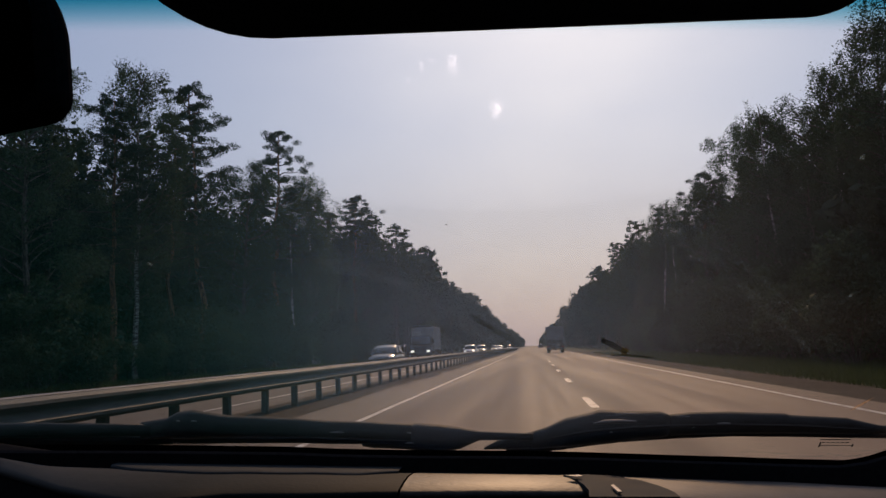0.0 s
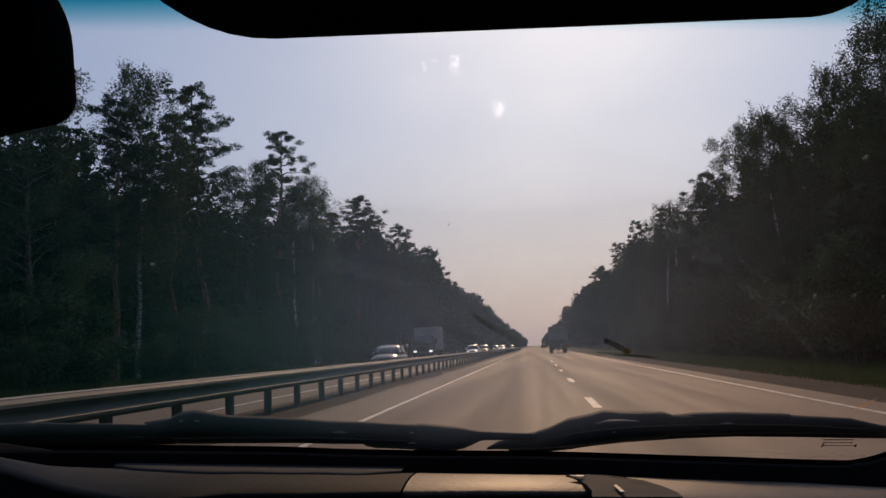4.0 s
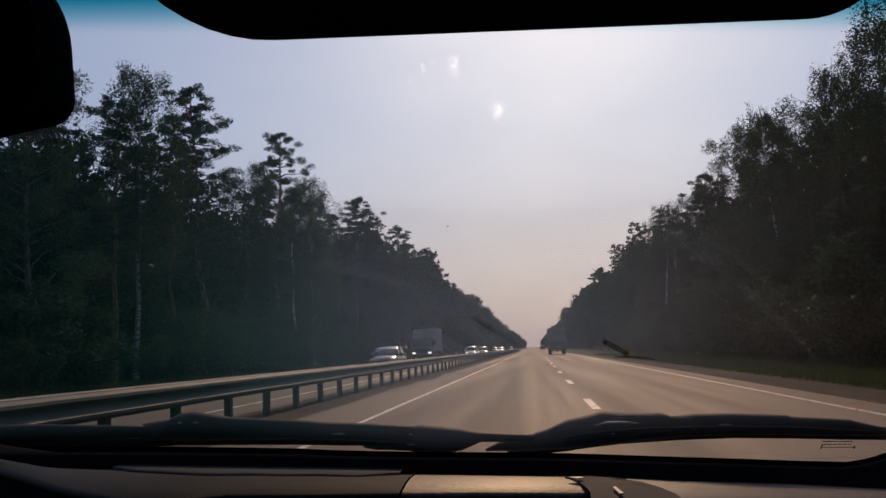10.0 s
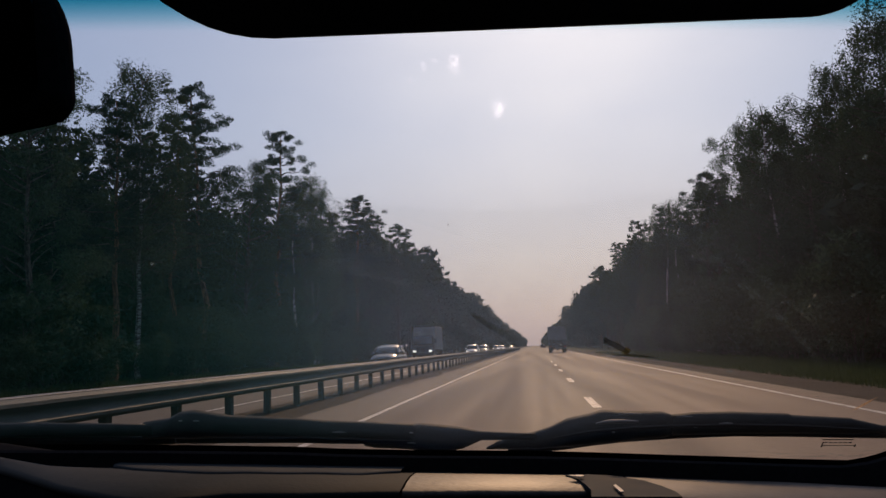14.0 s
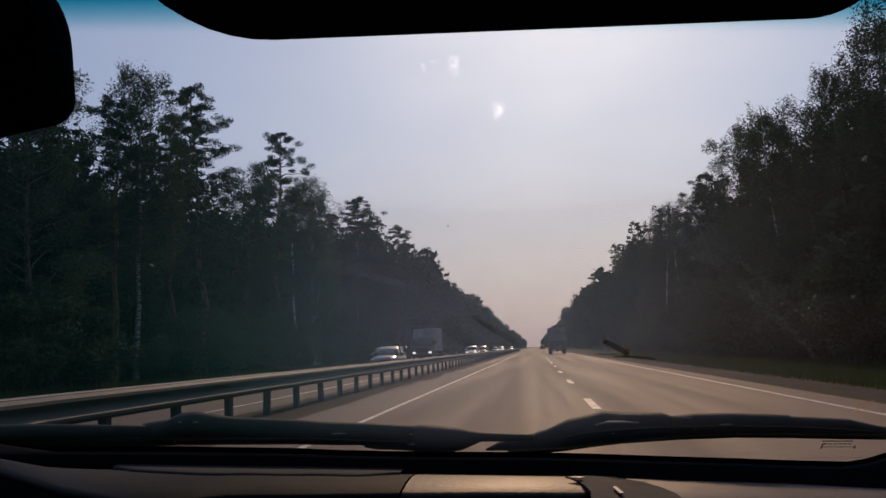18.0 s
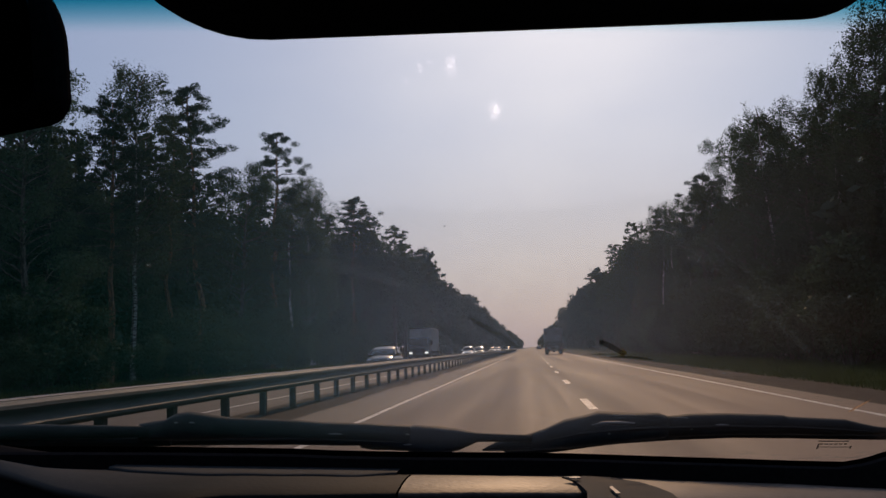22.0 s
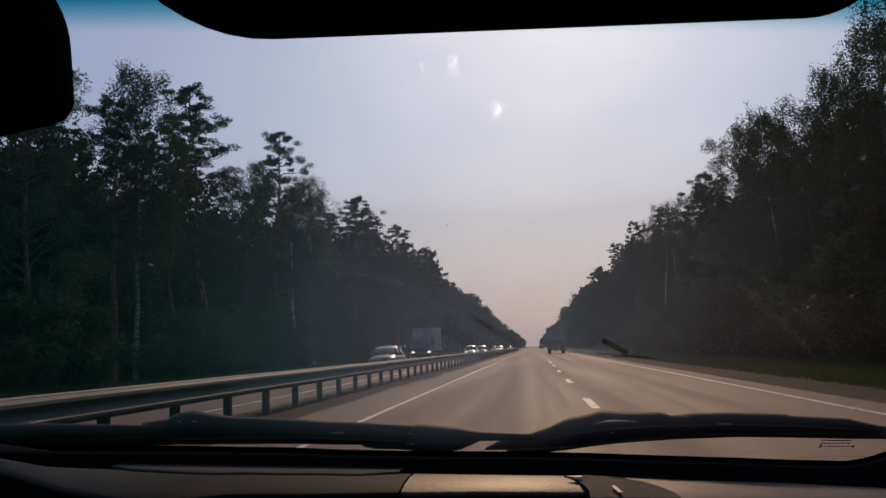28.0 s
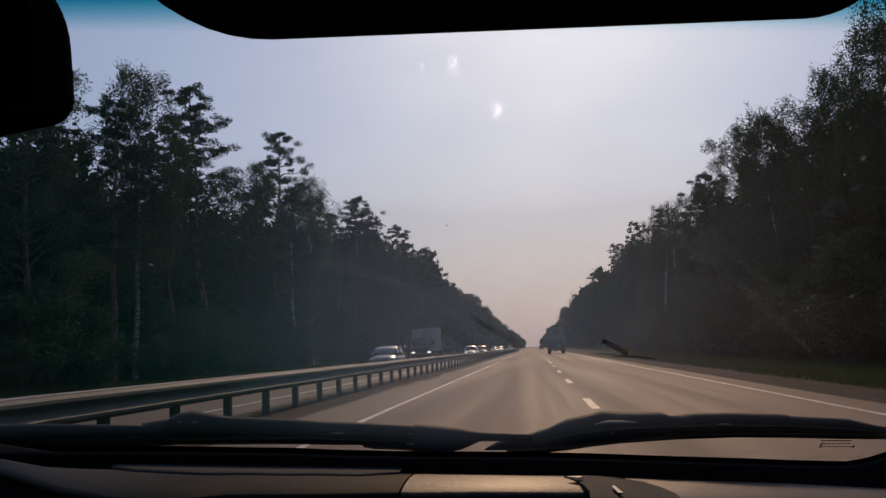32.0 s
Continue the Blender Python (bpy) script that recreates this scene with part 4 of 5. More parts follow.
def box_lorry(m, label):
    t = thing("lorry", label, "truck", m, group="oncoming traffic")
    cab = part("cab", prism([(2.2, 0.55), (2.2, 2.55), (3.55, 2.60), (4.0, 1.65), (4.08, 0.55)], -1.12, 1.12, 0.08, 3), CAB_GREY, t, "dark grey cab")
    part("windscreen", prism([(3.60, 2.48), (3.63, 2.50), (4.03, 1.66), (4.00, 1.64)], -1.0, 1.0, 0.008, 1), CAR_GLASS, cab)
    part("grille", box((0, 4.09, 1.15), (1.5, 0.06, 0.55), 0.02, 1), BLACK_TRIM, cab)
    part("bumper", box((0, 4.10, 0.62), (2.24, 0.22, 0.34), 0.06, 2), CHASSIS, cab)
    for sx in (-1, 1):
        part("side_window", box((sx * 1.125, 3.05, 2.0), (0.02, 0.85, 0.66), 0.008, 1), CAR_GLASS, cab)
        part("headlight", box((sx * 0.86, 4.10, 0.92), (0.36, 0.10, 0.20), 0.04, 2), HEADLAMP, cab)
        part("door_mirror", box((sx * 1.38, 3.7, 2.0), (0.20, 0.10, 0.48), 0.04, 2), BLACK_TRIM, cab)
        part("fender", box((sx * 1.0, 3.1, 0.75), (0.34, 1.25, 0.5), 0.12, 3), CHASSIS, t)
        part("side_guard", box((sx * 1.12, -0.6, 0.72), (0.05, 3.2, 0.28), 0.01, 1), CHASSIS, t)
        for y in (3.1, -2.6, -3.75):
            wheel(t, sx * 0.98, y, 0.48, 0.30 if y > 0 else 0.50, CHASSIS)
    part("chassis", box((0, -0.9, 0.88), (0.9, 8.0, 0.24), 0.02, 1), CHASSIS, t)
    cargo = part("cargo_box", box((0, -1.55, 2.32), (2.46, 7.2, 2.56), 0.03, 1), BOX_WHITE, t, "dusty white panelled box")
    for sx in (-1, 1):
        for i in range(9):
            part("rib", box((sx * 1.238, -4.9 + i * 0.84, 2.32), (0.03, 0.05, 2.44), 0.006, 1), BOX_WHITE, cargo)
    part("top_rail", box((0, 2.06, 3.585), (2.48, 0.06, 0.06), 0.01, 1), STEEL, cargo)
    part("bottom_rail", box((0, -1.55, 1.03), (2.5, 7.22, 0.08), 0.01, 1), STEEL, cargo)
    return t


def canvas_lorry(m, label):
    """Seen from behind: a boxy canvas body over twin rear tyres."""
    t = thing("lorry", label, "truck", m)
    body = part("cargo_body", box((0, 0, 2.30), (2.36, 5.2, 2.35), 0.07, 2), CANVAS, t, "dark grey dusty canvas body")
    for i in range(5):
        part("bow", box((0, -2.45 + i * 1.22, 2.32), (2.40, 0.05, 2.38), 0.02, 1), CANVAS, body)
    part("tailgate", box((0, -2.63, 1.42), (2.30, 0.06, 0.60), 0.02, 1), CHASSIS, body)
    for sx in (-0.75, 0, 0.75):
        part("hinge", box((sx, -2.67, 1.42), (0.06, 0.03, 0.62), 0.006, 1), CHASSIS, body)
    for z in (2.1, 2.7, 3.2):
        part("rope", tube([(-1.2, -2.64, z), (0, -2.67, z - 0.04), (1.2, -2.64, z)], 0.012, 5), BLACK_TRIM, body)
    part("chassis", box((0, 0.8, 0.90), (0.9, 7.2, 0.22), 0.02, 1), CHASSIS, t)
    part("bumper_bar", box((0, -2.60, 0.72), (2.2, 0.10, 0.12), 0.02, 1), CHASSIS, t)
    part("cab", prism([(2.8, 0.6), (2.8, 2.5), (4.0, 2.5), (4.5, 1.6), (4.6, 0.6)], -1.12, 1.12, 0.08, 2), CAR_DARK, t)
    part("axle", tube([(-1.0, -1.6, 0.48), (1.0, -1.6, 0.48)], 0.07, 8), CHASSIS, t)
    part("differential", drum((0, -1.6, 0.50), 0.20, 0.30, 14, 0, 0.06), CHASSIS, t)
    for sx in (-1, 1):
        part("mudflap", box((sx * 0.88, -2.25, 0.62), (0.56, 0.02, 0.52), 0.006, 1), RUBBER, t)
        part("tail_light", box((sx * 0.98, -2.66, 0.80), (0.26, 0.05, 0.12), 0.02, 1), TAIL_RED, t)
        part("door_mirror", box((sx * 1.40, 3.9, 2.0), (0.18, 0.08, 0.40), 0.03, 1), BLACK_TRIM, t)
        for y in (3.6, -1.6):
            wheel(t, sx * 0.92, y, 0.48, 0.28 if y > 0 else 0.50, CHASSIS)
    part("number_plate", box((0.30, -2.665, 0.98), (0.46, 0.012, 0.11), 0.003, 1), PLATE_PALE, t)
    return t


canvas_lorry(pose(2.9, 118.0, 0), "dark boxy lorry with a canvas body driving ahead")
passenger_car(pose(-9.0, 52.0, 0, 0, 0, 180), CAR_GREY, "dull grey saloon car on the oncoming carriageway", "sedan", False)
box_lorry(pose(-12.2, 96.0, 0, 0, 0, 180), "dark-cabbed lorry with dusty white cargo box on the oncoming carriageway")
passenger_car(pose(-9.0, 122.0, 0, 0, 0, 180), CAR_WHITE, "white estate car far off on the oncoming carriageway", "estate")
passenger_car(pose(-9.1, 150.0, 0, 0, 0, 180), CAR_GREY, "grey estate car far off with lit headlamps", "estate")
passenger_car(pose(-12.3, 190.0, 0, 0, 0, 180), CAR_DARK, "dark car far off with lit headlamps", "sedan")
passenger_car(pose(-9.0, 226.0, 0, 0, 0, 180), CAR_WHITE, "white car far off with lit headlamps", "sedan")
passenger_car(pose(-12.2, 262.0, 0, 0, 0, 180), CAR_GREY, "grey car far off with lit headlamps", "estate")
passenger_car(pose(-9.0, 318.0, 0, 0, 0, 180), CAR_DARK, "dark car far off with lit headlamps", "estate")
passenger_car(pose(2.4, 300.0, 0), CAR_DARK, "dark car far ahead near the horizon", "estate")


# ---- the car that carries the camera ----
BASE = Vector((0, 1.05, 0.93))
UP = Vector((0, -0.78, 0.51)).normalized()
OUT = Vector((0, UP.z, -UP.y))


def on_glass(x, s, off=0.0):
    """A point of the windscreen: x across, s up its slope from the base, off its face towards the outside."""
    return Vector((x, 0, 0)) + BASE + UP * s + OUT * off


own = thing("passenger_car", "dark cabin of a car with dusty windscreen, visor and wipers", "car")
MID_X = -0.38

# windscreen: x across, y up the slope, z inwards
wsm = Matrix(((1, 0, 0, 0), (0, UP.y, -OUT.y, BASE.y), (0, UP.z, -OUT.z, BASE.z), (0, 0, 0, 1)))
half = lambda s: 0.80 - 0.16 * (s + 0.1)
gv = [(MID_X + half(s) * k, s, z) for z in (-0.003, 0.003) for s in (-0.10, 0.93) for k in (-1, 1)]
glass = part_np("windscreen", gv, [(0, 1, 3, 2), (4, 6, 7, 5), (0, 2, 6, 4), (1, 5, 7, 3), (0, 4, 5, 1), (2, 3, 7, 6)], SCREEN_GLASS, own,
                "dusty smeared windscreen with haze put into its film and a blue shade band")
glass.matrix_basis = wsm
glass.visible_shadow = False


def on_screen(name, verts, faces, material, z=0.008, label=""):
    return part_np(name, [(x, y, z) for x, y in verts], faces, material, glass, label)


# black ceramic edge along the foot of the glass, rounded into the pillar
FRIT_X = [-1.16, -0.637, -0.534, -0.433, -0.284, -0.234, -0.155, -0.005, 0.058, 0.157, 0.222, 0.287, 0.351, 0.368, 0.379, 0.388, 0.44]
FRIT_S = [0.105, 0.095, 0.089, 0.082, 0.069, 0.061, 0.053, 0.042, 0.035, 0.022, 0.014, 0.005, -0.002, 0.004, 0.011, 0.019, 0.055]
xs = sorted(set(FRIT_X + [(-1.16 + 1.5 * i / 24) for i in range(25)]))
fv = [(x, s) for x in xs for s in (-0.10, float(np.interp(x, FRIT_X, FRIT_S)))]
on_screen("ceramic_edge", fv, [(2 * i, 2 * i + 2, 2 * i + 3, 2 * i + 1) for i in range(len(xs) - 1)], FRIT, 0.005, "black ceramic edge band")


def ribbon(points, w, n=24):
    """A curved band of width w on the glass through points, tapering to its ends."""
    p = np.array(points)
    t = np.linspace(0, 1, n)
    k = np.linspace(0, 1, len(p))
    c = np.column_stack([np.interp(t, k, p[:, i]) for i in (0, 1)])
    for _ in range(3):
        c[1:-1] = (c[:-2] + c[1:-1] + c[2:]) / 3
    d = np.gradient(c, axis=0)
    d /= np.linalg.norm(d, axis=1, keepdims=True)
    nrm = np.column_stack([-d[:, 1], d[:, 0]]) * (w / 2 * np.sin(np.clip(t * 1.1 + 0.05, 0, 1) * math.pi) ** 0.5)[:, None]
    v = np.concatenate([c - nrm, c + nrm]).tolist()
    return v, [(i, i + 1, n + i + 1, n + i) for i in range(n - 1)]


def splat(x, s, rx, ry, seed, n=14):
    r = np.random.default_rng(seed)
    a = np.arange(n) * 2 * math.pi / n
    k = r.uniform(0.6, 1.2, n)
    return [(x, s)] + [(x + rx * q * math.cos(b), s + ry * q * math.sin(b)) for q, b in zip(k, a)], [(0, i + 1, (i + 1) % n + 1) for i in range(n)]


# dead-insect smears
on_screen("insect_smear", *ribbon([(0.0648, 0.2742), (0.0703, 0.2681), (0.0780, 0.2598), (0.0859, 0.2513), (0.0926, 0.2449)], 0.0075), SMEAR_DARK, 0.008, "dark insect smear")
on_screen("insect_smear", *splat(0.0651, 0.2753, 0.0030, 0.0050, 2, 22), SMEAR_DARK, 0.010)
on_screen("insect_smear", *splat(0.0856, 0.2585, 0.0034, 0.0070, 4, 26), SMEAR_TAN, 0.012, "yellowish dried insect")
on_screen("insect_smear", *ribbon([(0.0729, 0.2546), (0.0872, 0.2546), (0.1049, 0.2504), (0.1217, 0.2443)], 0.0042), SMEAR_DARK, 0.014)
on_screen("insect_smear", *ribbon([(-0.0566, 0.3257), (-0.0444, 0.3077), (-0.0296, 0.2909), (-0.0187, 0.2749), (-0.0085, 0.2586)], 0.0085), SMEAR_SOFT, 0.008, "faint dark insect smear")
on_screen("insect_smear", *ribbon([(-0.0557, 0.3238), (-0.0453, 0.3096), (-0.0326, 0.2940)], 0.0055, 12), SMEAR_SOFT, 0.0095)
on_screen("insect_smear", *ribbon([(-0.0839, 0.3134), (-0.0735, 0.3016), (-0.0612, 0.2838), (-0.0449, 0.2551)], 0.017), SMEAR_FAINT, 0.011, "faint dark insect smear")
on_screen("insect_smear", *splat(-0.0648, 0.4483, 0.0010, 0.0011, 12, 9), SMEAR_DARK, 0.008, "small dark insect speck")
# dried white smears high on the glass
for i, (pts, w, mat) in enumerate([
        ([(-0.0668, 0.604), (-0.0664, 0.600), (-0.0672, 0.595)], 0.0030, SMEAR_WHITE), ([(-0.0765, 0.593), (-0.0772, 0.590), (-0.0762, 0.586)], 0.0018, SMEAR_HALO),
        ([(-0.0612, 0.6058), (-0.0590, 0.6055), (-0.0565, 0.6040)], 0.0022, SMEAR_WHITE), ([(-0.0470, 0.609), (-0.0462, 0.6040), (-0.0446, 0.5985)], 0.0060, SMEAR_WHITE),
        ([(-0.0440, 0.604), (-0.0432, 0.608), (-0.0428, 0.611)], 0.0018, SMEAR_WHITE), ([(-0.0490, 0.600), (-0.0470, 0.602), (-0.0450, 0.606)], 0.0030, SMEAR_HALO),
        ([(-0.0180, 0.568), (-0.0192, 0.563), (-0.0200, 0.557)], 0.0026, SMEAR_WHITE), ([(-0.0150, 0.568), (-0.0200, 0.561), (-0.0240, 0.551)], 0.0060, SMEAR_HALO),
        ([(-0.0240, 0.571), (-0.0190, 0.566), (-0.0150, 0.557)], 0.0036, SMEAR_HALO)]):
    on_screen("dried_smear", *ribbon([(x + 0.0025, s + 0.006) for x, s in pts], w, 14), mat, 0.008 + 0.0006 * i, "pale dried smear")
on_screen("dried_smear", *splat(-0.0175, 0.571, 0.0044, 0.010, 6, 30), SMEAR_HALO, 0.0146)
on_screen("dried_smear", *splat(-0.0432, 0.609, 0.0042, 0.006, 9, 30), SMEAR_HALO, 0.0150)
# wiper arcs left in the dust
on_screen("wiper_streak", *ribbon([(0.100, 0.440), (0.135, 0.405), (0.172, 0.360), (0.256, 0.249), (0.296, 0.164)], 0.009), SMEAR_PALE, 0.008, "pale wiper streak")
on_screen("wiper_streak", *ribbon([(0.130, 0.432), (0.190, 0.366), (0.270, 0.262)], 0.005), SMEAR_PALE, 0.010)
on_screen("wiper_streak", *ribbon([(-0.1699, 0.3974), (-0.1415, 0.3897), (-0.1119, 0.3754), (-0.0908, 0.3607), (-0.0583, 0.3293)], 0.007), SMEAR_THIN, 0.008, "pale wiper streak")
on_screen("wiper_streak", *ribbon([(-0.1124, 0.3787), (-0.0980, 0.3637), (-0.0823, 0.3466), (-0.0680, 0.3256)], 0.003), SMEAR_THIN, 0.0095)
on_screen("wiper_streak", *ribbon([(-0.1003, 0.3648), (-0.0779, 0.3395), (-0.0562, 0.3059), (-0.0342, 0.2683)], 0.016), SMEAR_THIN, 0.0125)
on_screen("wiper_streak", *ribbon([(-0.1798, 0.4196), (-0.1522, 0.4114), (-0.1213, 0.3921), (-0.0976, 0.3662)], 0.012), SMEAR_THIN, 0.0140)
for i, (x, s, r) in enumerate([(-0.113, 0.375, 0.0020), (0.188, 0.209, 0.0028), (0.276, 0.328, 0.0019),
                               (0.217, 0.322, 0.0016), (0.242, 0.497, 0.0022), (0.169, 0.455, 0.0016), (0.113, 0.315, 0.0014), (-0.323, 0.418, 0.0022), (0.140, 0.388, 0.0016)]):
    on_screen("dust_speck", *splat(x, s, r, r * 1.5, 20 + i, 9), SPECK, 0.008, "pale dried dust speck")
on_screen("dried_streak", *ribbon([(0.326, 0.122), (0.334, 0.134), (0.344, 0.150)], 0.0042, 8), STREAK, 0.008, "tan dried streak")
# unreadable maker's mark as plain bars
MARK = [(0.3090, 0.3420, 0.0580, 0.0560, 0.0022), (0.3120, 0.3480, 0.0440, 0.0420, 0.0016)]
for x0, x1, s0, s1, h in MARK:
    on_screen("etched_mark", [(x0, s0), (x1, s1), (x1, s1 + h), (x0, s0 + h)], [(0, 1, 2, 3)], BLACK_TRIM, 0.009)
for i in range(6):
    x = 0.3115 + 0.0052 * i
    on_screen("etched_mark", [(x, 0.0528 - 0.0003 * i), (x + 0.0034, 0.0527 - 0.0003 * i), (x + 0.0034, 0.0552 - 0.0003 * i), (x, 0.0553 - 0.0003 * i)], [(0, 1, 2, 3)], BLACK_TRIM, 0.010)
for x, s0, s1 in ((0.3092, 0.0445, 0.0570), (0.3450, 0.0430, 0.0500)):
    on_screen("etched_mark", [(x, s0), (x + 0.0016, s0), (x + 0.0012, s1), (x - 0.0004, s1)], [(0, 1, 2, 3)], BLACK_TRIM, 0.011)


# wipers on the outside of the glass
def bar(points, radii, off=0.02, flat=0.8):
    return tube([on_glass(x, s, off) for x, s in points], radii, 8, flat)


def arm_bar(xs, upper, lower, off=0.02, k=0.34):
    """A bar whose upper and lower rims lie at those heights up the glass."""
    return bar([(x, (u + w) / 2) for x, u, w in zip(xs, upper, lower)], [max(0.0012, (u - w) * k) for u, w in zip(upper, lower)], off)


wl = part("wiper", arm_bar([-0.475, -0.441, -0.423, -0.408, -0.396, -0.365, -0.332, -0.284, -0.250, -0.200, -0.150],
                           [0.087, 0.094, 0.106, 0.109, 0.105, 0.095, 0.091, 0.084, 0.077, 0.071, 0.062],
                           [0.057, 0.058, 0.058, 0.058, 0.058, 0.057, 0.055, 0.051, 0.047, 0.040, 0.032]), WIPER_METAL, own, "worn black wiper arm", smooth=True)
part("wiper_blade", arm_bar([-0.49, -0.415, -0.294, -0.245, -0.150], [0.057, 0.058, 0.051, 0.046, 0.031], [0.045, 0.041, 0.035, 0.030, 0.022], 0.019), RUBBER, wl)
part("pivot_cover", bar([(-0.76, 0.089), (-0.60, 0.085), (-0.52, 0.080), (-0.455, 0.076)], [0.010, 0.009, 0.008, 0.007], 0.018), WIPER_METAL, wl, smooth=True)
part("pivot_base", bar([(-0.76, 0.074), (-0.60, 0.068), (-0.50, 0.060), (-0.44, 0.056)], [0.009, 0.009, 0.007, 0.004], 0.014), RUBBER, wl)
part("wiper_linkage", arm_bar([-0.214, -0.200, -0.176, -0.156, -0.146, -0.118, -0.094, -0.070, -0.035, -0.006], [0.024, 0.029, 0.036, 0.052, 0.060, 0.055, 0.050, 0.043, 0.038, 0.034], [0.018, 0.014, 0.013, 0.013, 0.011, 0.006, 0.012, 0.027, 0.025, 0.021]), WIPER_METAL, own,
          "worn black wiper linkage", smooth=True)
wr = part("wiper", arm_bar([-0.066, -0.050, -0.030, -0.007, 0.013, 0.036, 0.061, 0.074, 0.115, 0.140, 0.149],
                           [0.003, 0.017, 0.026, 0.034, 0.044, 0.062, 0.071, 0.078, 0.073, 0.072, 0.066],
                           [0.000, 0.002, 0.003, 0.004, 0.007, 0.012, 0.018, 0.020, 0.026, 0.028, 0.029]), WIPER_METAL, own, "worn black wiper arm", smooth=True)
part("wiper_frame", arm_bar([0.151, 0.175, 0.219, 0.250, 0.2825, 0.285, 0.3525, 0.355, 0.387, 0.402], [0.065, 0.069, 0.068, 0.064, 0.060, 0.057, 0.047, 0.045, 0.031, 0.027],
                            [0.030, 0.031, 0.031, 0.029, 0.027, 0.026, 0.021, 0.020, 0.017, 0.016]), WIPER_METAL, wr, smooth=True)
part("wiper_blade", arm_bar([-0.040, -0.005, 0.029, 0.060, 0.096, 0.161, 0.226, 0.291, 0.350, 0.402], [0.004, 0.005, 0.010, 0.018, 0.025, 0.031, 0.031, 0.026, 0.021, 0.017],
                            [-0.004, -0.008, -0.002, 0.006, 0.013, 0.019, 0.020, 0.015, 0.009, 0.005], 0.019), RUBBER, wr)
# bright road showing through the arm's gap, added as a pale bar
part("gap_patch", bar([(0.0622, 0.0860), (0.0752, 0.0904), (0.0938, 0.0899), (0.1093, 0.0883)], [0.0010, 0.0022, 0.0022, 0.0008], 0.004), GLINT_GAP, wr, "pale patch standing for the road through the arm's gap", smooth=True)
part("blade_seam", bar([(0.0122, 0.0538), (0.0538, 0.0678), (0.1039, 0.0742), (0.1442, 0.0757), (0.2150, 0.0740), (0.2891, 0.0669), (0.3642, 0.0544)], [0.0008, 0.0016, 0.0018, 0.0016, 0.0016, 0.0014, 0.0008], 0.004), RUBBER, wr)
# sun glints on the wiper rims, put in as small pale bars
for host, xa, sa, xb, sb in ((wr, 0.0856, 0.1065, 0.1113, 0.1049), (wr, 0.1489, 0.0975, 0.1666, 0.0963), (wr, 0.1712, 0.0714, 0.1743, 0.0712),
                             (wr, 0.1979, 0.0790, 0.2126, 0.0781), (wr, 0.0805, 0.0648, 0.0843, 0.0646), (wl, -0.2391, 0.0841, -0.2227, 0.0831),
                             (wl, -0.1503, 0.0773, -0.1451, 0.0770), (wl, -0.4102, 0.1217, -0.4056, 0.1214), (wl, -0.3932, 0.1206, -0.3860, 0.1202),
                             (wl, -0.1559, 0.0524, -0.1459, 0.0518)):
    part("glint_edge", bar([(xa, sa), (0.5 * (xa + xb), 0.5 * (sa + sb) + 0.0008), (xb, sb)], [0.0004, 0.0010, 0.0004], 0.004), GLINT_GAP, host)


# dashboard top, tilted a little down to the passenger's side
dash_z = lambda x: 0.945 - 0.08 * (x + 0.1)
BACK_X, BACK_Y = [-0.62, -0.530, -0.454, -0.387, -0.243, -0.136, 0.051, 0.141, 0.261, 0.358, 0.42], [0.84, 0.804, 0.776, 0.799, 0.842, 0.873, 0.927, 0.935, 0.957, 0.960, 0.962]
EDGE_X, EDGE_Y = [-0.62, -0.499, -0.450, -0.403, -0.370, -0.338, -0.314, -0.294, -0.262, -0.208, -0.129, -0.061, 0.044, 0.122, 0.224, 0.42], [0.84, 0.758, 0.725, 0.690, 0.674, 0.659, 0.658, 0.664, 0.702, 0.721, 0.758, 0.785, 0.820, 0.814, 0.827, 0.865]
dash_back = lambda x: float(np.interp(x, BACK_X, BACK_Y))
dash_edge = lambda x: float(np.interp(x, EDGE_X, EDGE_Y))



def strip(front, rear, dz, name, material, parent, label="", n=60, depth=0.05, x0=-1.14, x1=0.42, crown=0.0, round_edge=0.02):
    """A pad between the curves y = rear(x) and y = front(x), with a rounded edge that turns down towards the seats."""
    v, f = [], []
    m = 9
    for i in range(n + 1):
        x = x0 + (x1 - x0) * i / n
        a, b, z = rear(x), front(x), dash_z(x) + dz
        prof = [(a, z - depth), (a - round_edge * 0.10, z - round_edge), (a + round_edge * 0.3, z - round_edge * 0.3), (a + round_edge, z)]
        prof += [(a + round_edge + (b - a - round_edge) * k / 4, z + crown * math.sin(math.pi * k / 4)) for k in (1, 2, 3, 4)]
        prof += [(b, z - depth)]
        v += [(x, y, zz) for y, zz in prof]
    for i in range(n):
        for j in range(m - 1):
            f.append((i * m + j, (i + 1) * m + j, (i + 1) * m + j + 1, i * m + j + 1))
    o = part_np(name, v, f, material, parent, label)
    for p in o.data.polygons:
        p.use_smooth = True
    return o


dash = part("dashboard", prism([(0.66, 0.40), (0.60, 0.86), (0.66, 0.875), (1.10, 0.86), (1.10, 0.40)], -1.16, 0.42, 0.01, 1), CABIN, own, "dark moulded dashboard")
# one pad in three sections, with sun and shade put into their colours
for x0, x1, mat, n, words in ((-1.14, -0.126, DASH_SHADED, 52, "grained dashboard pad coloured dark blue-grey as in shade"), (-0.124, 0.083, DASH_GREY, 22, "warm grey grained dashboard pad"), (0.085, 0.42, DASH_SUNLIT, 32, "warm grey dashboard pad coloured as sunlit")):
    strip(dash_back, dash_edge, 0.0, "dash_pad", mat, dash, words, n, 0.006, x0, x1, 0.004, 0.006)
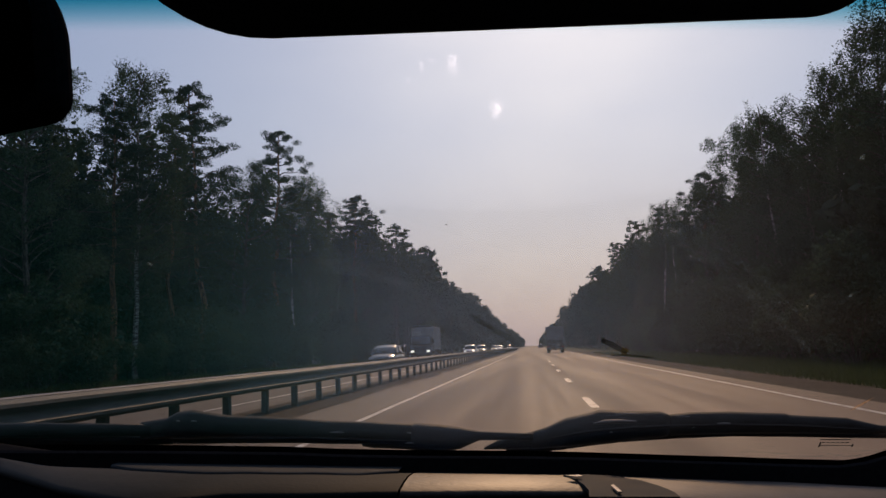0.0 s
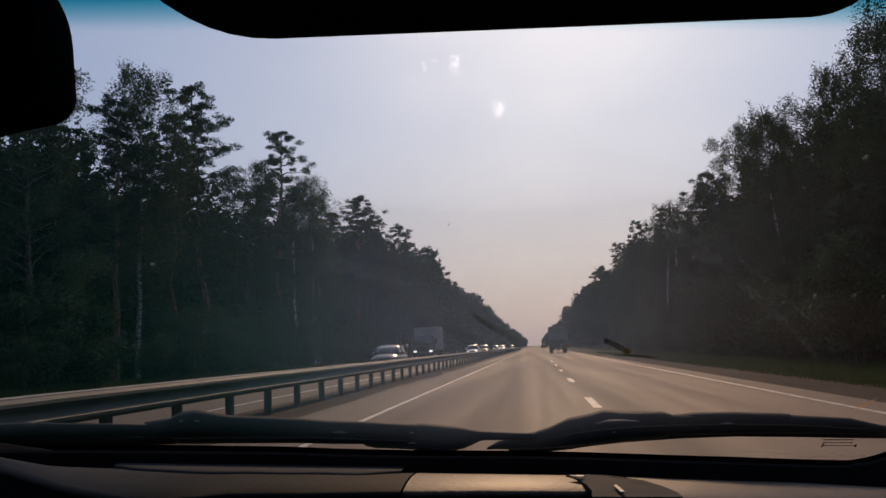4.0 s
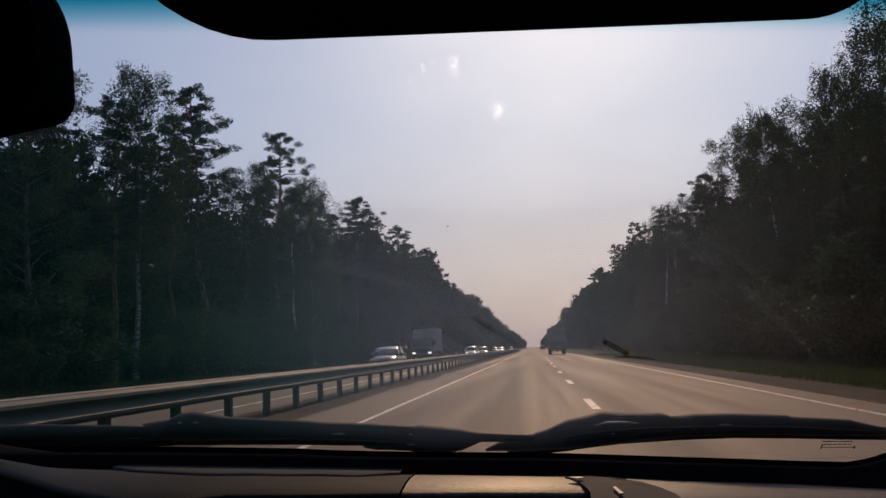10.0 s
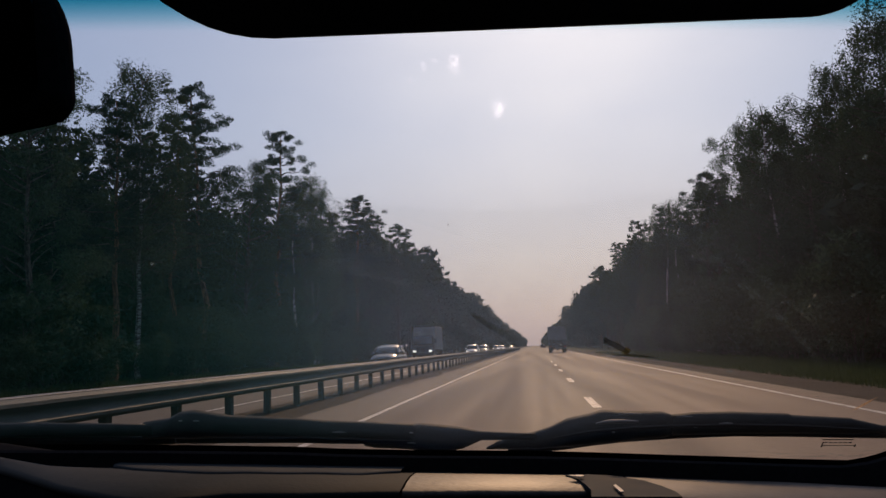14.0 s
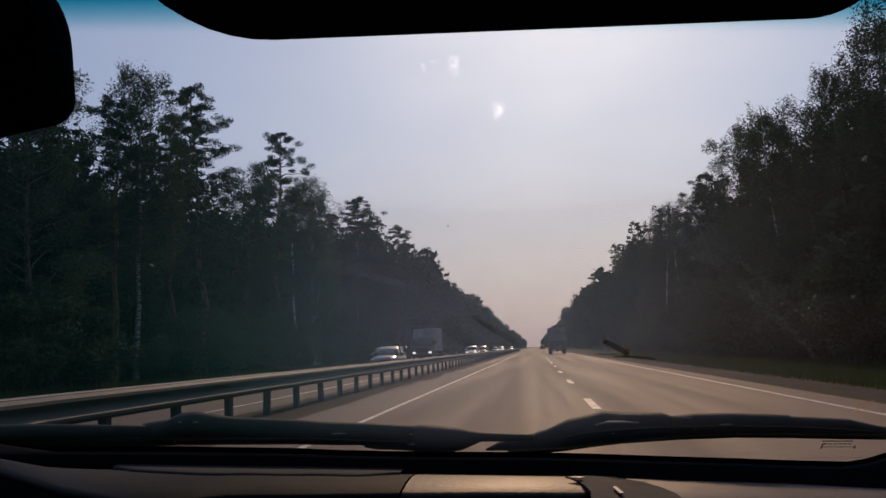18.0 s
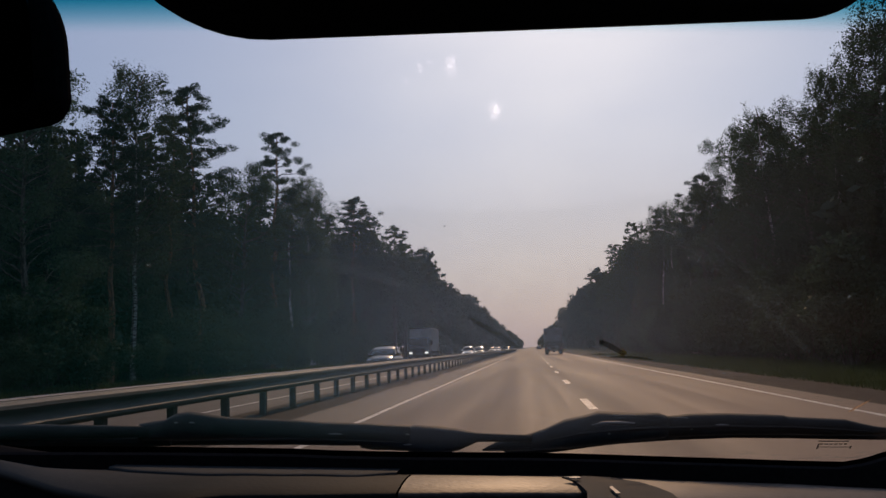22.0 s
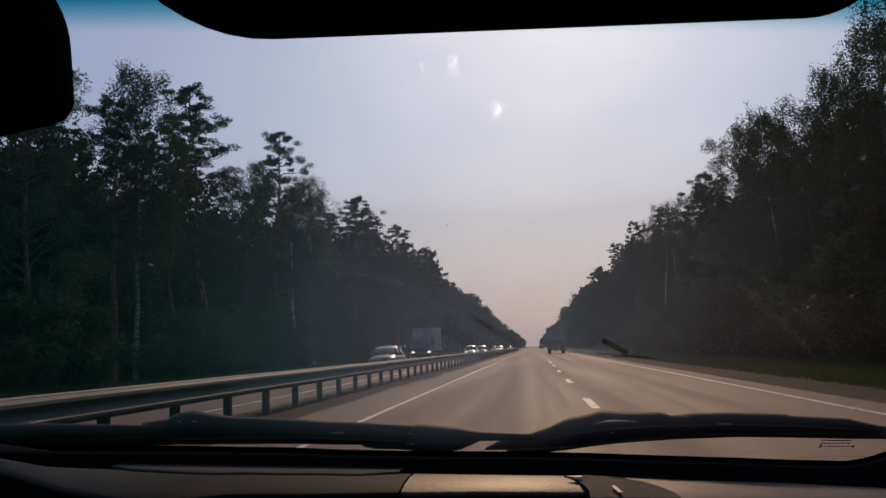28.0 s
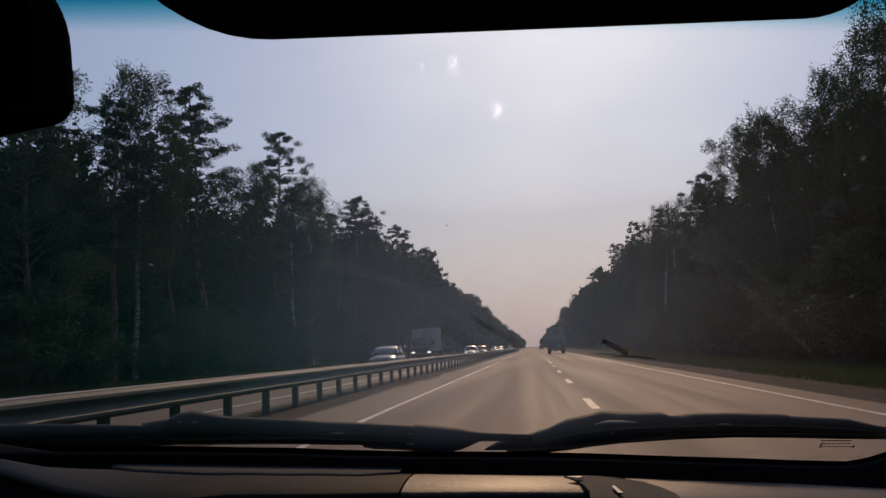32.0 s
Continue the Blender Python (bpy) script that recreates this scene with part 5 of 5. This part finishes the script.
VENT_X, VENT_D = [-0.40, -0.374, -0.338, -0.288, -0.229, -0.171, -0.138], [0.018, 0.032, 0.046, 0.054, 0.052, 0.046, 0.026]
strip(dash_back, lambda x: dash_back(x) - float(np.interp(x, VENT_X, VENT_D)) - 0.003 * math.sin(31 * x) - 0.002 * math.sin(97 * x), 0.0052, "demister_vent", VENT_SHADOW, dash, "dull dark teal demister vent", 40, 0.004, -0.40, -0.138, 0.0, 0.003)
strip(lambda x: dash_back(x) + 0.06, dash_back, 0.004, "defroster_panel", FRIT, dash, "black defroster panel", round_edge=0.004)


def sill_top(x, y):
    """The height at which the ceramic edge shows over y, seen from the seat."""
    xg = x
    for _ in range(6):
        q = on_glass(xg, float(np.interp(xg, FRIT_X, FRIT_S)), -0.005)
        xg = x * q.y / y
    return 1.07 - (1.07 - q.z) * y / q.y - 0.006


lv, lf = [], []
LX = [-1.14 + 1.56 * i / 60 for i in range(61)]
for x in LX:
    y, z = dash_back(x), dash_z(x)
    t = max(z + 0.006, sill_top(x, y))
    lv += [(x, y, z - 0.02), (x, y - 0.001, t - 0.002), (x, y + 0.004, t), (x, y + 0.012, t - 0.004), (x, y + 0.014, z - 0.02)]
for i in range(len(LX) - 1):
    lf += [(5 * i + j, 5 * i + j + 1, 5 * i + j + 6, 5 * i + j + 5) for j in range(4)]
part_np("defroster_lip", lv, lf, FRIT, dash, "black upright moulding at the foot of the windscreen")
fv2, ff2 = [], []
for x in LX:
    y, z = dash_edge(x) + 0.001, dash_z(x)
    fv2 += [(x, y, z - 0.004), (x, y - 0.004, z - 0.03), (x, y, z - 0.16)]
for i in range(len(LX) - 1):
    ff2 += [(3 * i + j, 3 * i + j + 1, 3 * i + j + 4, 3 * i + j + 3) for j in range(2)]
part_np("fascia", fv2, ff2, FRIT, dash, "black lower dashboard face")


def slab_on_dash(name, outline, dz, h, material, label):
    b = bmesh.new()
    f = b.faces.new([b.verts.new((x, y, dash_z(x) + dz)) for x, y in outline])
    e = bmesh.ops.extrude_face_region(b, geom=[f])
    bmesh.ops.translate(b, vec=(0, 0, h), verts=[v for v in e["geom"] if isinstance(v, bmesh.types.BMVert)])
    bmesh.ops.recalc_face_normals(b, faces=b.faces)
    return part(name, b, material, dash, label)


# a shadow lying across the dashboard, built as a thin dark slab
slab_on_dash("shadow_strip", [(0.023, 0.881), (0.034, 0.860), (0.040, 0.828), (0.043, 0.798), (0.041, 0.763), (0.122, 0.791), (0.121, 0.817), (0.112, 0.848), (0.099, 0.874), (0.071, 0.896), (0.046, 0.894)], 0.001, 0.004, VENT_SHADOW, "dark blue-black curved strip shaped as a cast shadow")
# two highlights on the dashboard, made as pale raised chips
for outline in ([(0.025, 0.858), (0.038, 0.867), (0.041, 0.861), (0.035, 0.854)],
                [(0.064, 0.812), (0.067, 0.820), (0.071, 0.781), (0.067, 0.779)]):
    slab_on_dash("glint_chip", outline, 0.007, 0.0012, GLINT_GAP, "small pale chip standing for a glint")

# sun visor, swung half down
visor = part("sun_visor", rounded_plate(0.402, 0.20, (0.092, 0.042, 0.03, 0.03), 0.022, 12), VISOR_CLOTH, own, "dark vinyl sun visor folded down", smooth=False)
visor.matrix_basis = pose(-0.0185, 0.42, 1.2313, 0, 2.2, 0) @ pose(0, 0, 0, 26, 0, 0) @ pose(0, 0, 0.10)
part("visor_rod", tube([(-0.19, 0, 0.095), (0.19, 0, 0.095)], 0.006, 8), BLACK_TRIM, visor)

# inside mirror, turned towards the driver
mirror = part("rear_view_mirror", rounded_plate(0.25, 0.124, (0.040, 0.017, 0.076, 0.045), 0.026, 14), FRIT, own, "black inside mirror")
mirror.matrix_basis = pose(-0.4045, 0.50, 1.270, 0, -5, -8)
mg = part("mirror_glass", rounded_plate(0.226, 0.104, (0.030, 0.012, 0.046, 0.036), 0.003, 14), MIRROR, mirror)
mg.matrix_basis = pose(0, -0.0125, 0)
part("mirror_stalk", tube([(0, 0.02, 0.03), (0.0, 0.05, 0.10), (0, 0.02, 0.135)], 0.010, 8), BLACK_TRIM, mirror)

# shell of the car
part("roof", box((MID_X, -0.72, 1.475), (1.36, 2.02, 0.05), 0.02, 2), OWN_PAINT, own)
part("headliner", box((MID_X, -0.72, 1.44), (1.30, 1.98, 0.012), 0.004, 1), HEADLINER, own)
part("floor_pan", box((MID_X, -0.3, 0.30), (1.56, 3.0, 0.06), 0.01, 1), CABIN, own)
part("rear_panel", box((MID_X, -1.80, 0.72), (1.60, 0.08, 0.85), 0.03, 2), OWN_PAINT, own)
part("rear_window", prism([(-1.80, 1.14), (-1.79, 1.15), (-1.69, 1.45), (-1.70, 1.45)], MID_X - 0.60, MID_X + 0.60), SIDE_GLASS, own)
part("hood", prism([(1.24, 0.56), (1.24, 0.785), (1.70, 0.71), (2.05, 0.61), (2.12, 0.50), (2.10, 0.45)], MID_X - 0.80, MID_X + 0.80, 0.04, 2), OWN_PAINT, own, smooth=True)
part("cowl", box((MID_X, 1.20, 0.77), (1.60, 0.16, 0.05), 0.01, 1), BLACK_TRIM, own)
part("firewall", box((MID_X, 1.16, 0.55), (1.60, 0.05, 0.48), 0.005, 1), CABIN, own)
part("bumper", box((MID_X, 2.10, 0.40), (1.66, 0.20, 0.26), 0.07, 3), OWN_PAINT, own)
for sx in (-1, 1):
    x = MID_X + sx * 0.81
    part("door", box((x, -0.45, 0.64), (0.07, 2.66, 0.66), 0.03, 2), OWN_PAINT, own)
    part("front_wing", box((x - sx * 0.03, 1.66, 0.48), (0.10, 0.90, 0.34), 0.04, 2), OWN_PAINT, own)
    part("side_window", prism([(-1.65, 0.97), (0.85, 0.97), (0.22, 1.44), (-1.60, 1.44)], x - sx * 0.06 - 0.003, x - sx * 0.06 + 0.003), SIDE_GLASS, own).visible_shadow = False
    part("pillar", tube([(MID_X + sx * 0.862, 1.12, 0.885), (MID_X + sx * 0.775, 0.70, 1.17), (MID_X + sx * 0.675, 0.27, 1.455)], 0.035, 8), CABIN, own)
    part("pillar", tube([(MID_X + sx * 0.78, -0.35, 0.95), (MID_X + sx * 0.68, -0.40, 1.45)], 0.035, 8), CABIN, own)
    part("pillar", tube([(MID_X + sx * 0.78, -1.74, 0.95), (MID_X + sx * 0.66, -1.68, 1.45)], 0.05, 8), CABIN, own)
    part("headlight", box((MID_X + sx * 0.60, 2.10, 0.60), (0.30, 0.12, 0.14), 0.04, 2), CHROME, own)
    for y in (1.62, -1.05):
        wheel(own, MID_X + sx * 0.74, y, 0.30, 0.18)
